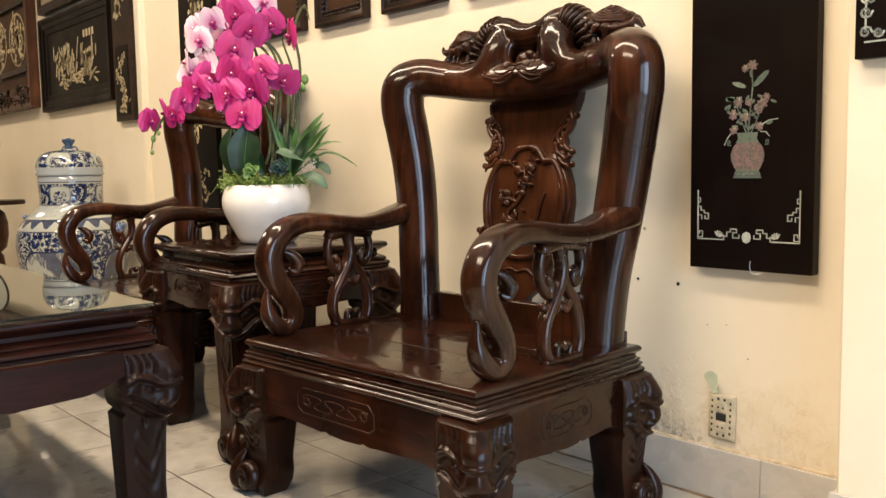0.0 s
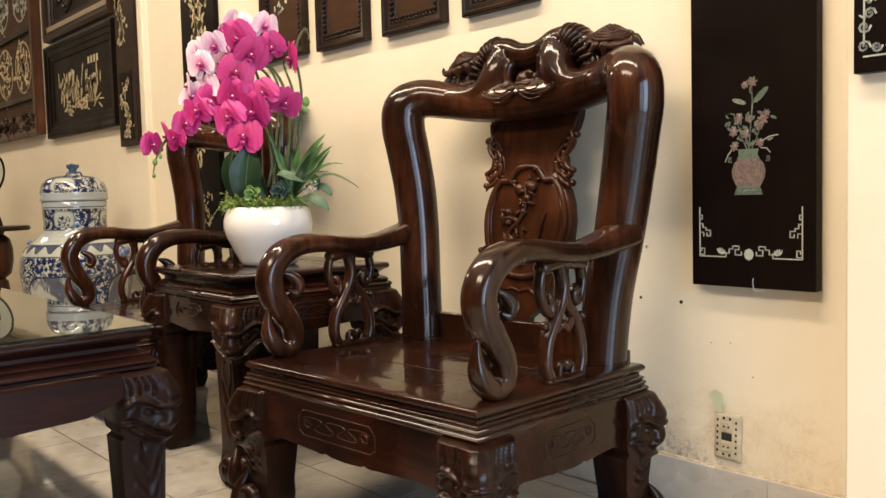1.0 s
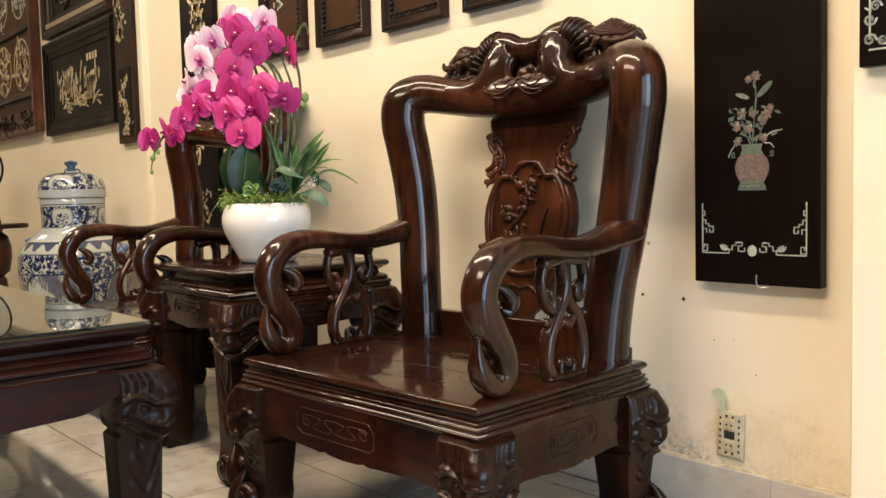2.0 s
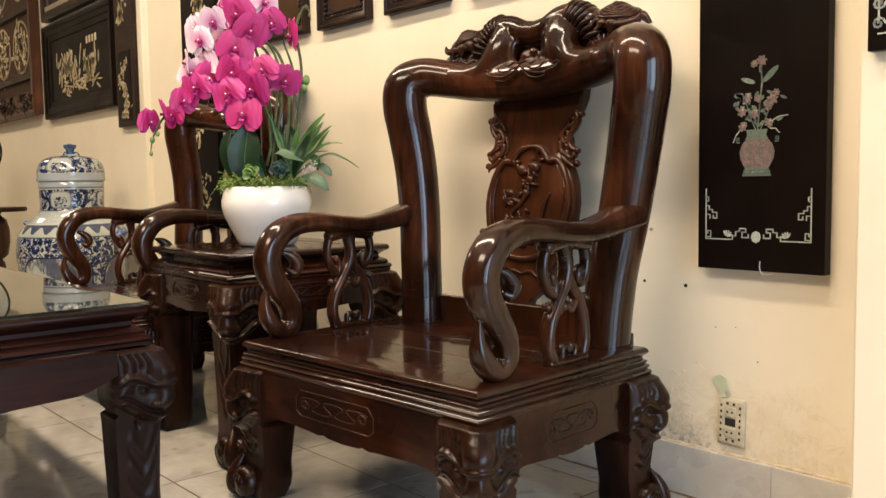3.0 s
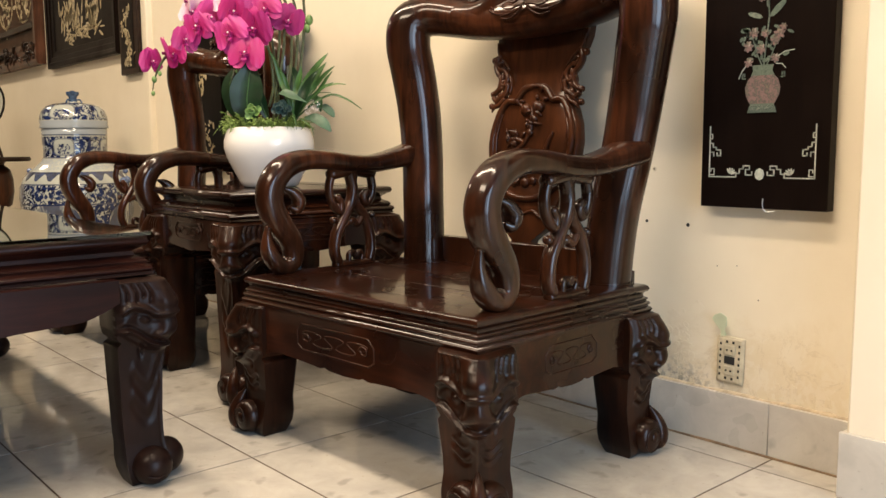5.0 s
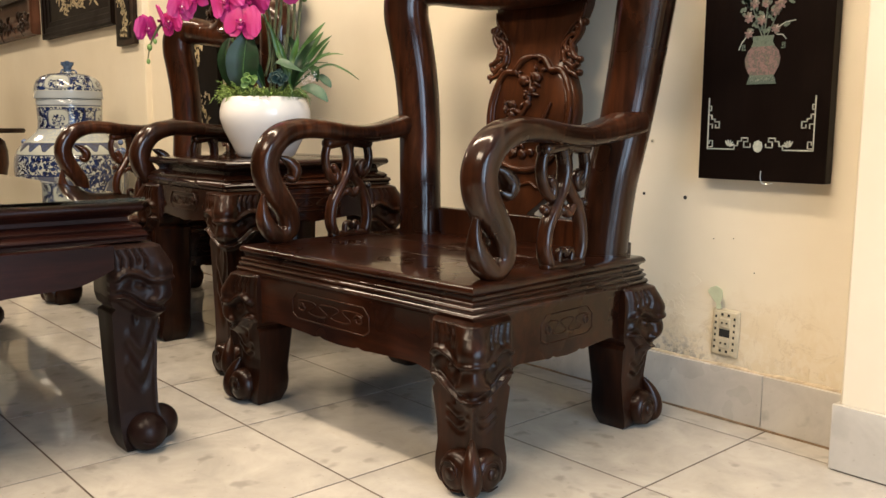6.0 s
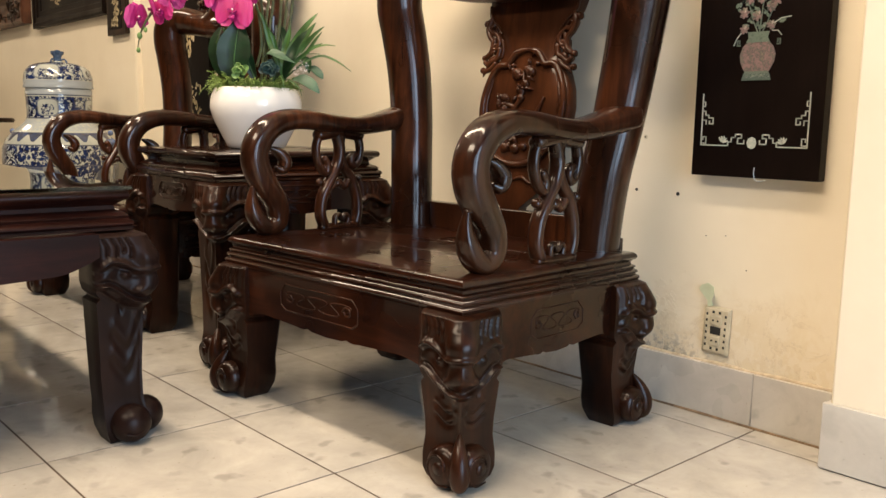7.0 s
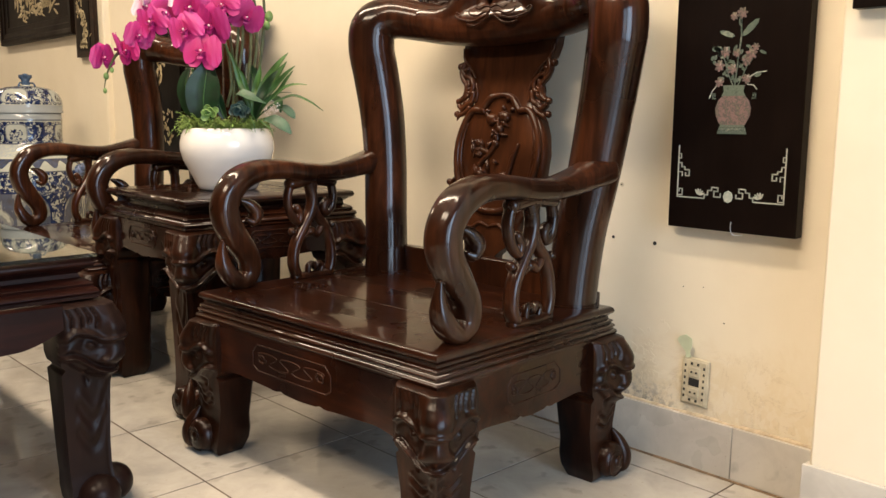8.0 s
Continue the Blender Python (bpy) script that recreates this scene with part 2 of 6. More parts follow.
def tube(bm, pts, radii, seg=10, n=5, side=(0, 0, 1), flat=1.0, closed=False, dome=True, square=1.0):
    """A round or flattened bar along a smooth line. radii: one, or one per point; flat: its width along `side` against its other width."""
    if isinstance(radii, (int, float)):
        radii = [radii] * len(pts)
    line = catmull([(*p, 0) if len(p) == 2 else p for p in pts], n)
    rr = [v.x for v in catmull([(r, 0, 0) for r in radii], n)]
    ff = [flat] * len(line) if isinstance(flat, (int, float)) else [v.x for v in catmull([(f, 0, 0) for f in flat], n)]
    side = Vector(side)
    rings = []
    tangents = []
    for i, p in enumerate(line):
        t = (line[min(i + 1, len(line) - 1)] - line[max(i - 1, 0)]).normalized()
        a = side - side.dot(t) * t
        if a.length < 0.05:
            a = Vector((1, 0.3, 0.1)) - Vector((1, 0.3, 0.1)).dot(t) * t
        a.normalize()
        b = t.cross(a)
        tangents.append(t)
        r = max(rr[i], 0.0004)
        turn = [2 * math.pi * k / seg for k in range(seg)]
        rings.append([p + a * (math.copysign(abs(math.cos(w)) ** square, math.cos(w)) * r * ff[i]) + b * (math.copysign(abs(math.sin(w)) ** square, math.sin(w)) * r) for w in turn])
    if dome and not closed:
        for end, sgn in ((0, -1), (-1, 1)):
            c, t = line[end], tangents[end] * sgn
            r = max(rr[end], 0.0004)
            extra = []
            for q in (0.5, 0.85):
                extra.append([c + (p - c) * math.sqrt(1 - q * q) + t * r * q * 0.8 for p in rings[end]])
            if end == 0:
                rings = list(reversed(extra)) + rings
            else:
                rings = rings + extra
    skin(bm, rings)


def ball(bm, c, r, sx=1.0, sy=1.0, sz=1.0, sub=2, turn=None):
    m = Matrix.Translation(c) @ (turn or Matrix()) @ Matrix.Diagonal((r * sx, r * sy, r * sz, 1))
    bmesh.ops.create_icosphere(bm, subdivisions=sub, radius=1.0, matrix=m)


def lathe(bm, profile, seg=32, m=Matrix(), n=1):
    if n > 1:
        profile = [(p.x, p.z) for p in catmull([(r, 0, z) for r, z in profile], n)]
    skin(bm, [[m @ Vector((max(r, 0.0003) * math.cos(w), max(r, 0.0003) * math.sin(w), z)) for w in (2 * math.pi * k / seg for k in range(seg))] for r, z in profile])


def mould(bm, hx, hy, profile, cx=0, cy=0):
    """A moulding round a rectangle: profile of (how far out, z)."""
    skin(bm, [[Vector((cx + sx * (hx + o), cy + sy * (hy + o), z)) for sx, sy in ((1, -1), (1, 1), (-1, 1), (-1, -1))] for o, z in profile])


def slab_outline(bm, outline, t0, t1, place):
    """A plate from an outline of (a, b), between t0 and t1; place(a, b, t) gives the point."""
    skin(bm, [[Vector(place(a, b, t)) for a, b in outline] for t in (t0, t1)])

# ---- room ----
WALL_Y = 0.474
X0, X1, Y0, Y1, TOP = -9.0, 4.2, -3.7, WALL_Y, 3.4


def structure(name, bm, mat, label, category, smooth=False):
    return tagged(finish(bm, name, mat, None, smooth=smooth), label, category, kind="structure")


floor = structure("floor", boxed(X0, X1, Y0, Y1 + 0.2, -0.12, -0.0011), GROUT, "glazed pale marble-look floor tiles with dark joints", "floor")
structure("ceiling", boxed(X0 - 0.2, X1 + 0.2, Y0 - 0.2, Y1 + 0.2, TOP, TOP + 0.15), CEILING, "plain off-white painted ceiling", "ceiling")
wall_back = structure("wall_back", boxed(X0 - 0.2, X1 + 0.2, WALL_Y, WALL_Y + 0.2, -0.12, TOP), WALL, "cream painted wall with damp peeling paint near the floor", "wall")
structure("wall_left", boxed(X0 - 0.2, X0, Y0, WALL_Y, -0.12, TOP), WALL, "plain cream painted end wall", "wall")
# Unseen wall, added close and dark to keep bright floor out of reflections.
structure("wall_front", boxed(X0 - 0.2, X1 + 0.2, Y0 - 0.2, Y0, -0.12, TOP), DARKROOM, "unseen dark wall added across the room to darken reflections", "wall")
# Second added dark wall, unseen too, round the daylight opening.
bm = bmesh.new()
box(bm, X1, X1 + 0.2, Y0, -2.5, -0.12, TOP)
box(bm, X1, X1 + 0.2, -1.36, -1.18, -0.12, 2.4)
box(bm, X1, X1 + 0.2, -0.05, WALL_Y, -0.12, TOP)
box(bm, X1, X1 + 0.2, -2.5, -0.05, 2.4, TOP)
structure("wall_right", bm, DARKROOM, "unseen dark wall added to darken reflections, with a wide doorway divided by a post", "wall")
structure("pilaster_right", boxed(0.999, 2.2, 0.362, WALL_Y + 0.03, -0.01, TOP + 0.01, bev=0.006), WALL, "cream painted pilaster standing proud of the wall", "pilaster", True)
structure("pilaster_left", boxed(-2.79, -2.50, WALL_Y - 0.03, WALL_Y + 0.03, -0.01, TOP + 0.01, bev=0.008), WALL, "narrow cream painted pilaster on the wall", "pilaster", True)


# ---- armchair ----
def groove(D, Zz, line, width):
    """1 on a polyline of (distance from the corner, height), fading to 0 over `width`."""
    best = np.full(D.shape, 9.0)
    for (a, b), (c, d) in zip(line, line[1:]):
        ex, ez = c - a, d - b
        t = np.clip(((D - a) * ex + (Zz - b) * ez) / (ex * ex + ez * ez), 0, 1)
        best = np.minimum(best, np.hypot(D - a - t * ex, Zz - b - t * ez))
    return np.exp(-(best / width) ** 2)


def bend(pts, n=4):
    return [(p.x, p.z) for p in catmull([(a, 0, b) for a, b in pts], n)]


def lion_relief(D, Zz):
    """Height of the carving on a leg: D from the outer corner, Zz as on a leg 0.335 high."""
    spot = lambda d, z, sd, sz: np.exp(-((D - d) / sd) ** 2 - ((Zz - z) / sz) ** 2)
    chin = 0.180 + 0.08 * D + 4.6 * np.clip(D, 0, 0.09) ** 2
    mask = 1 / (1 + np.exp(-(Zz - chin) / 0.0022)) * 1 / (1 + np.exp((D - 0.098) / 0.003))
    h = 0.010 * mask
    h += mask * (0.012 * spot(0, 0.287, 0.030, 0.030) + 0.006 * spot(0, 0.276, 0.012, 0.02))
    for d, z0 in ((0.034, 0.286), (0.048, 0.298), (0.062, 0.288), (0.080, 0.292)):
        h -= 0.0040 * groove(D, Zz, bend([(d + 0.003, 0.325), (d - 0.002, 0.306), (d, z0)]), 0.0026)
    brow = bend([(0.0, 0.262), (0.024, 0.260), (0.050, 0.275), (0.074, 0.281), (0.094, 0.270)])
    h += 0.0075 * groove(D, Zz, brow, 0.0062) - 0.003 * groove(D, Zz, [(d, z - 0.011) for d, z in brow[4:]], 0.006)
    h += -0.008 * spot(0.048, 0.253, 0.021, 0.014) + 0.011 * spot(0.046, 0.253, 0.0105, 0.0088)
    h += 0.013 * spot(0, 0.222, 0.017, 0.017) + 0.010 * spot(0, 0.243, 0.009, 0.016) + 0.008 * spot(0.020, 0.217, 0.0085, 0.0075)
    lip = bend([(0.0, 0.190), (0.020, 0.195), (0.040, 0.205), (0.060, 0.220), (0.080, 0.231), (0.096, 0.230)])
    h += 0.0065 * groove(D, Zz, lip, 0.004) - 0.004 * groove(D, Zz, [(d, z + 0.009) for d, z in lip[2:]], 0.004)
    # beard cut, ridge and leaf cuts on the shank
    h -= 0.004 * groove(D, Zz, [(0.052, 0.200), (0.047, 0.180)], 0.004)
    h += 0.0045 * np.exp(-(D / 0.0045) ** 2) * (1 - mask) * (Zz > 0.06)
    for z0 in (0.162, 0.138):
        leaf = bend([(0.014, z0 + 0.002), (0.022, z0 - 0.015), (0.038, z0 - 0.020), (0.060, z0 - 0.006)])
        h += -0.0030 * groove(D, Zz, leaf, 0.0062) + 0.0022 * groove(D, Zz, [(d, z + 0.010) for d, z in leaf], 0.006)
    return 1.25 * h


LEG_ROWS = [(0.335, 0.004, 0.092), (0.329, 0.016, 0.104), (0.310, 0.020, 0.110), (0.270, 0.021, 0.113), (0.232, 0.020, 0.112), (0.214, 0.018, 0.106), (0.205, 0.017, 0.096), (0.196, 0.016, 0.104), (0.17, 0.014, 0.100), (0.12, 0.010, 0.092), (0.085, 0.011, 0.090), (0.05, 0.017, 0.097), (0.025, 0.019, 0.096), (0.008, 0.015, 0.085), (0.0, 0.008, 0.074)]


def leg_mesh(H, knee=0.03, slim=1.0):
    """A carved leg whose outer corner, at the origin, points to +x and -y."""
    push = knee - 0.03
    zs = np.concatenate([np.linspace(0.335, 0.10, 112), np.linspace(0.095, 0.0, 12)])
    table = sorted(LEG_ROWS)
    zz, oo, ww = (np.array([r[i] for r in table]) for i in range(3))
    half = np.linspace(1.0, 0.0, 37)[:-1] ** 1.15
    a = np.concatenate([-half, [0.0], half[::-1]])
    bm = bmesh.new()
    rings = []
    for z in zs:
        o, w = np.interp(z, zz, oo) + push, np.interp(z, zz, ww) * slim
        real_z = z + (H - 0.335) if z > 0.18 else z if z < 0.1 else z + (H - 0.335) * (z - 0.1) / 0.08
        D = np.abs(a) * w
        h = lion_relief(D, np.full(D.shape, z)) * np.clip((1.0 - np.abs(a)) / 0.06, 0, 1)
        turn = np.clip(a / 0.10, -1, 1) * 45 + 45
        nx, ny = np.sin(np.radians(turn)), -np.cos(np.radians(turn))
        round_off = 0.006 * np.exp(-(D / 0.006) ** 2)
        x = np.where(a < 0, o - D, o) + nx * (h - round_off)
        y = np.where(a < 0, -o, -o + D) + ny * (h - round_off)
        ring = [Vector((px, py, real_z)) for px, py in zip(x, y)]
        b = o - w
        ring += [Vector((o - 0.02 * slim, -b, real_z)), Vector((b + 0.012, -b, real_z)), Vector((b, -b - 0.012, real_z)), Vector((b, -o + 0.02 * slim, real_z))]
        rings.append(ring)
    skin(bm, rings)
    return bm


def set_legs(parent, H, hx, hy, mat, knee=0.03, slim=1.0, balls=False):
    """Four legs on one mesh each, turned to their corners, with scroll or ball feet."""
    pieces = leg_feet(balls)
    leg_data = made = None
    for q, (sx, sy) in enumerate(((1, -1), (1, 1), (-1, 1), (-1, -1))):
        if leg_data is None:
            leg = part("leg", leg_mesh(H, knee, slim), mat, parent, angle=60)
            leg_data = leg.data
            made = [(name, part(name, b, mat, leg).data) for name, b in pieces]
        else:
            leg = new("leg", leg_data)
            leg.parent = parent
            for name, data in made:
                new(name, data).parent = leg
        leg.matrix_basis = pose(sx * hx, sy * hy, 0, 0, 0, 90 * q)


def leg_feet(balls):
    """The scrolls and the tongue between them, or the two balls, at the foot."""
    made = []
    diag = Vector((1, -1, 0)).normalized()
    for s in (0, 1):
        out = Vector((1, 0, 0)) if s else Vector((0, -1, 0))
        along = Vector((0, 1, 0)) if s else Vector((-1, 0, 0))
        bm = bmesh.new()
        if balls:
            ball(bm, out * 0.022 + along * 0.022 + Vector((0, 0, 0.041)), 0.041, 1.0, 1.0, 0.98, 3)
            tube(bm, [out * 0.058 + along * 0.010 + Vector((0, 0, 0.030)), out * 0.062 + along * 0.026 + Vector((0, 0, 0.025)), out * 0.058 + along * 0.044 + Vector((0, 0, 0.030))], 0.0016, 6)
            made.append(("foot_ball", bm))
            continue
        m = Matrix.Translation(out * 0.025 + along * 0.014 + Vector((0, 0, 0.044))) @ out.to_track_quat("Z", "Y").to_matrix().to_4x4()
        lathe(bm, [(0.0, 0.021), (0.011, 0.0205), (0.013, 0.0165), (0.016, 0.0165), (0.028, 0.015), (0.036, 0.008), (0.0405, -0.004), (0.040, -0.022), (0.034, -0.045)], 26, m)
        spiral = [m @ Vector((r * math.cos(w), r * math.sin(w), 0.0165 - 10.0 * max(0, r - 0.014) ** 2)) for r, w in ((0.016 + 0.0030 * i, i * 0.75) for i in range(8))]
        tube(bm, spiral, [0.0030 - 0.0002 * i for i in range(8)], 6, 4)
        made.append(("foot_scroll", bm))
    if not balls:
        bm = bmesh.new()
        at = lambda o, z: diag * o + Vector((0, 0, z))
        tube(bm, [at(0.014, 0.104), at(0.028, 0.080), at(0.038, 0.050), at(0.037, 0.024), at(0.027, 0.010)], [0.005, 0.014, 0.020, 0.019, 0.010], 14, side=(1, 1, 0), flat=0.95)
        made.append(("foot_tongue", bm))
    return made


def scroll_panel(parent, place, w, h, mat=None):
    """A sunk panel edge and running scroll on an apron. place(a, b, out) gives the point."""
    bm = bmesh.new()
    c = 0.018
    loop = [(-w + c, -h), (w - c, -h), (w, -h + c * 0.6), (w, h - c), (w - c, h), (-w + c, h), (-w, h - c), (-w, -h + c * 0.6), (-w + c, -h)]
    for (a, b), (d, e) in zip(loop, loop[1:]):
        tube(bm, [place(a, b, 0.001), place(d, e, 0.001)], 0.0018, 6, 1)
    steps, turns = 60, 5.0
    pts, rad = [], []
    for q in range(steps + 1):
        t = q / steps
        th = t * turns * math.pi
        pts.append(place((t - 0.5) * 1.5 * w - 0.17 * w * math.sin(2 * th), h * 0.5 * math.sin(th), 0.0010))
        rad.append(0.0010 + 0.0008 * abs(math.sin(th)))
    tube(bm, pts, rad, 6, 2)
    for s in (-1, 1):
        curl = [place(s * (0.75 * w + 0.10 * w * math.cos(a) * k - 0.02 * w), s * -0.0 + h * 0.30 * math.sin(a) * k * s, 0.0012) for a, k in ((3.1, 1.0), (1.9, 1.1), (0.7, 1.1), (-0.6, 1.0), (-1.8, 0.8), (-3.0, 0.5))]
        tube(bm, curl, [0.002, 0.0026, 0.0026, 0.0024, 0.002, 0.0028], 6, 3)
    return part("scroll_panel", bm, ROSEWOOD_CARVED, parent)


def apron_outline(w, top, low, mid):
    """Half-width w; a bracket at either end, a long shallow curve with a cusp, and a lobe in the middle."""
    pts = [(-w, top), (w, top)]
    for q in range(49):
        t = 1 - 2 * q / 48
        a = abs(t)
        if a > 0.72:
            z = mid + (low - mid) * ((a - 0.72) / 0.28) ** 1.5
        else:
            z = mid - 0.010 * (1 - a / 0.72) + 0.0045 * math.exp(-((a - 0.22) / 0.026) ** 2) - 0.002 * math.exp(-((a - 0.27) / 0.03) ** 2)
        pts.append((t * w, z))
    return pts


def apron(parent, half, out, facing, top, low, mid, mat, thick=0.03, scroll=0.13, shift=0.0):
    """facing 0: -y, 1: +x, 2: +y, 3: -x."""
    turn = Matrix.Rotation(radians(90 * facing), 3, "Z")
    place = lambda a, z, t: turn @ Vector((a, -(out - t), z))
    bm = bmesh.new()
    slab_outline(bm, apron_outline(half, top, low, mid), 0.0, thick, place)
    ob = part("apron", bm, mat, parent, angle=30)
    if scroll:
        zc = (top + mid) / 2 + 0.004
        scroll_panel(ob, lambda a, b, o: turn @ Vector((a + shift, -(out + o - (0.0011 if facing % 2 else 0.0)), zc + b)), scroll, (top - mid) * 0.29, mat)
    return ob


SEAT_W, SEAT_D, SEAT_Z = 0.3915, 0.281, 0.390


def arm_bar(parent, s):
    u = 0.355 * s
    bm = bmesh.new()
    line = [(0.262, 0.690), (0.20, 0.675), (0.10, 0.658), (0.02, 0.660), (-0.07, 0.670), (-0.14, 0.668), (-0.195, 0.645), (-0.226, 0.600), (-0.224, 0.555), (-0.200, 0.510), (-0.170, 0.465), (-0.165, 0.425), (-0.19, 0.406), (-0.215, 0.418), (-0.234, 0.448), (-0.238, 0.478), (-0.235, 0.508)]
    rad = [0.034, 0.030, 0.0250, 0.0245, 0.0255, 0.028, 0.031, 0.032, 0.033, 0.032, 0.029, 0.025, 0.022, 0.022, 0.019, 0.012, 0.006]
    tube(bm, [(u, v, z) for v, z in line], [r * 0.95 for r in rad], 24, 6, side=(1, 0, 0), flat=[1.5, 1.45, 1.45, 1.4, 1.35, 1.25, 1.15, 1.1, 1.05, 1.05, 1.05, 1.1, 1.2, 1.2, 1.2, 1.2, 1.2], square=0.72)
    ob = part("armrest", bm, ROSEWOOD, parent)
    bm = bmesh.new()
    tube(bm, [(u, -0.182, 0.600), (u, -0.160, 0.590), (u, -0.143, 0.570), (u, -0.150, 0.548), (u, -0.166, 0.553)], [0.005, 0.013, 0.017, 0.014, 0.006], 10, 5, side=(1, 0, 0), flat=1.3)
    ball(bm, (u, -0.228, 0.512), 0.012, 1.3, 1, 1)
    part("arm_scroll", bm, ROSEWOOD, ob)
    bm = bmesh.new()
    strands = [
        ([(0.015, 0.640), (0.028, 0.600), (0.022, 0.560), (-0.002, 0.520), (-0.028, 0.475), (-0.034, 0.430), (-0.024, 0.402)], 0.012),
        ([(0.032, 0.640), (0.026, 0.590), (0.040, 0.550), (0.066, 0.520), (0.084, 0.475), (0.088, 0.430), (0.080, 0.402)], 0.011),
        ([(-0.034, 0.640), (-0.048, 0.600), (-0.040, 0.560), (-0.018, 0.535), (-0.012, 0.555), (-0.022, 0.572)], 0.009),
        ([(0.086, 0.640), (0.096, 0.600), (0.088, 0.565), (0.072, 0.552), (0.064, 0.570), (0.076, 0.582)], 0.009),
        ([(0.0, 0.498), (0.022, 0.512), (0.040, 0.498), (0.056, 0.515)], 0.008),
        ([(-0.03, 0.395), (0.03, 0.392), (0.086, 0.395)], 0.010),
        ([(0.012, 0.400), (0.014, 0.420), (0.028, 0.424), (0.034, 0.412), (0.046, 0.424), (0.056, 0.416), (0.052, 0.402)], 0.006),
        ([(-0.04, 0.632), (0.025, 0.640), (0.092, 0.632)], 0.013),
    ]
    for pts, rr in strands:
        tube(bm, [(u, v, z) for v, z in pts], rr * 1.18, 10, 4, side=(1, 0, 0), flat=1.25)
    for v, z, rr in ((-0.036, 0.512, 0.010), (0.092, 0.520, 0.010), (0.018, 0.508, 0.012), (0.07, 0.556, 0.011), (-0.02, 0.55, 0.009)):
        ball(bm, (u, v, z), rr, 1.2)
    part("arm_support", bm, ROSEWOOD, parent)


def splat_v(z):
    return 0.297 + 0.080 * min(1, max(0, (z - 0.455) / 0.55)) ** 0.9


SPLAT = [(0.440, 0.030), (0.458, 0.034), (0.470, 0.048), (0.486, 0.070), (0.505, 0.090), (0.52, 0.096), (0.535, 0.094), (0.55, 0.102), (0.58, 0.116), (0.62, 0.134), (0.66, 0.146), (0.71, 0.149), (0.755, 0.142), (0.79, 0.128), (0.815, 0.110), (0.83, 0.096), (0.85, 0.090), (0.875, 0.092), (0.90, 0.104), (0.925, 0.124), (0.945, 0.140), (0.97, 0.149), (1.0, 0.152), (1.02, 0.152)]


def back_splat(parent):
    bm = bmesh.new()
    rings = []
    for z, w in SPLAT:
        v = splat_v(z)
        cols = [-1, -0.96, -0.5, 0, 0.5, 0.96, 1]
        front = [Vector((c * w, v - (0.0 if abs(c) < 1 else -0.006), z)) for c in cols]
        back = [Vector((c * w, v + 0.03, z)) for c in reversed(cols)]
        rings.append(front + back)
    skin(bm, rings)
    ob = part("back_splat", bm, ROSEWOOD_RED, parent, "reddish carved wooden back splat with a fruit branch")
    bm = bmesh.new()
    P = lambda a, z, o=0.0: Vector((a, splat_v(z) - o, z))
    # raised cartouche edge
    ring = [(0.0, 0.856), (0.032, 0.850), (0.050, 0.832), (0.062, 0.818), (0.088, 0.818), (0.110, 0.795), (0.126, 0.755), (0.132, 0.71), (0.124, 0.66), (0.104, 0.615), (0.072, 0.585), (0.035, 0.570), (0.0, 0.566)]
    tube(bm, [P(a, z, 0.003) for a, z in ring], [0.005] + [0.009] * 11 + [0.008], 8, 4)
    tube(bm, [P(-a, z, 0.003) for a, z in ring], [0.005] + [0.009] * 11 + [0.008], 8, 4)
    for s in (-1, 1):
        tube(bm, [P(s * a, z, 0.002) for a, z in ((0.105, 0.785), (0.117, 0.745), (0.12, 0.71), (0.113, 0.665), (0.095, 0.628))], [0.002, 0.005, 0.006, 0.005, 0.002], 6, 4)
        # pierced scrolls at the waist
        for pts, r in (([(0.152, 0.925), (0.136, 0.905), (0.118, 0.90), (0.104, 0.882), (0.112, 0.862), (0.128, 0.868), (0.122, 0.884)], 0.0075), ([(0.146, 0.935), (0.152, 0.915), (0.142, 0.895), (0.128, 0.88), (0.132, 0.855), (0.148, 0.842)], 0.008), ([(0.100, 0.862), (0.106, 0.84), (0.122, 0.832), (0.138, 0.822), (0.150, 0.83)], 0.008), ([(0.112, 0.825), (0.126, 0.812), (0.142, 0.806)], 0.007), ([(0.142, 0.640), (0.152, 0.625), (0.146, 0.608), (0.135, 0.60)], 0.006), ([(0.096, 0.885), (0.088, 0.862), (0.092, 0.84)], 0.004), ([(0.152, 0.975), (0.146, 0.945), (0.122, 0.926), (0.102, 0.902)], 0.0035)):
            tube(bm, [P(s * (a * 0.94), z, 0.001) for a, z in pts], r * 0.9, 8, 4, side=(0, 1, 0), flat=1.4)
        for a, z, r, tall in ((0.136, 0.918, 0.015, 1.5), (0.116, 0.892, 0.013, 1.2), (0.124, 0.864, 0.014, 1.4), (0.120, 0.836, 0.014, 1.0), (0.134, 0.816, 0.010, 0.9)):
            ball(bm, P(s * a * 0.94, z, -0.008), r, 0.8, 0.6, tall, 2)
        for q in range(9):
            t = q / 8
            a, z = 0.146 - 0.026 * math.sin(t * 3.0), 0.938 - 0.132 * t
            tube(bm, [P(s * (a - 0.016), z + 0.004, 0.001), P(s * (a - 0.006), z - 0.002, 0.005), P(s * (a + 0.004), z - 0.014, 0.0)], [0.002, 0.0055, 0.0018], 7, 3)
        for a, z, r in ((0.150, 0.93, 0.010), (0.146, 0.84, 0.009), (0.148, 0.808, 0.009), (0.15, 0.632, 0.009), (0.118, 0.874, 0.008)):
            ball(bm, P(s * a, z, 0.0), r)
        tube(bm, [P(s * a, z, 0.002) for a, z in ((0.0, 0.528), (0.03, 0.535), (0.055, 0.522), (0.085, 0.528))], [0.003, 0.005, 0.004, 0.002], 6, 4)
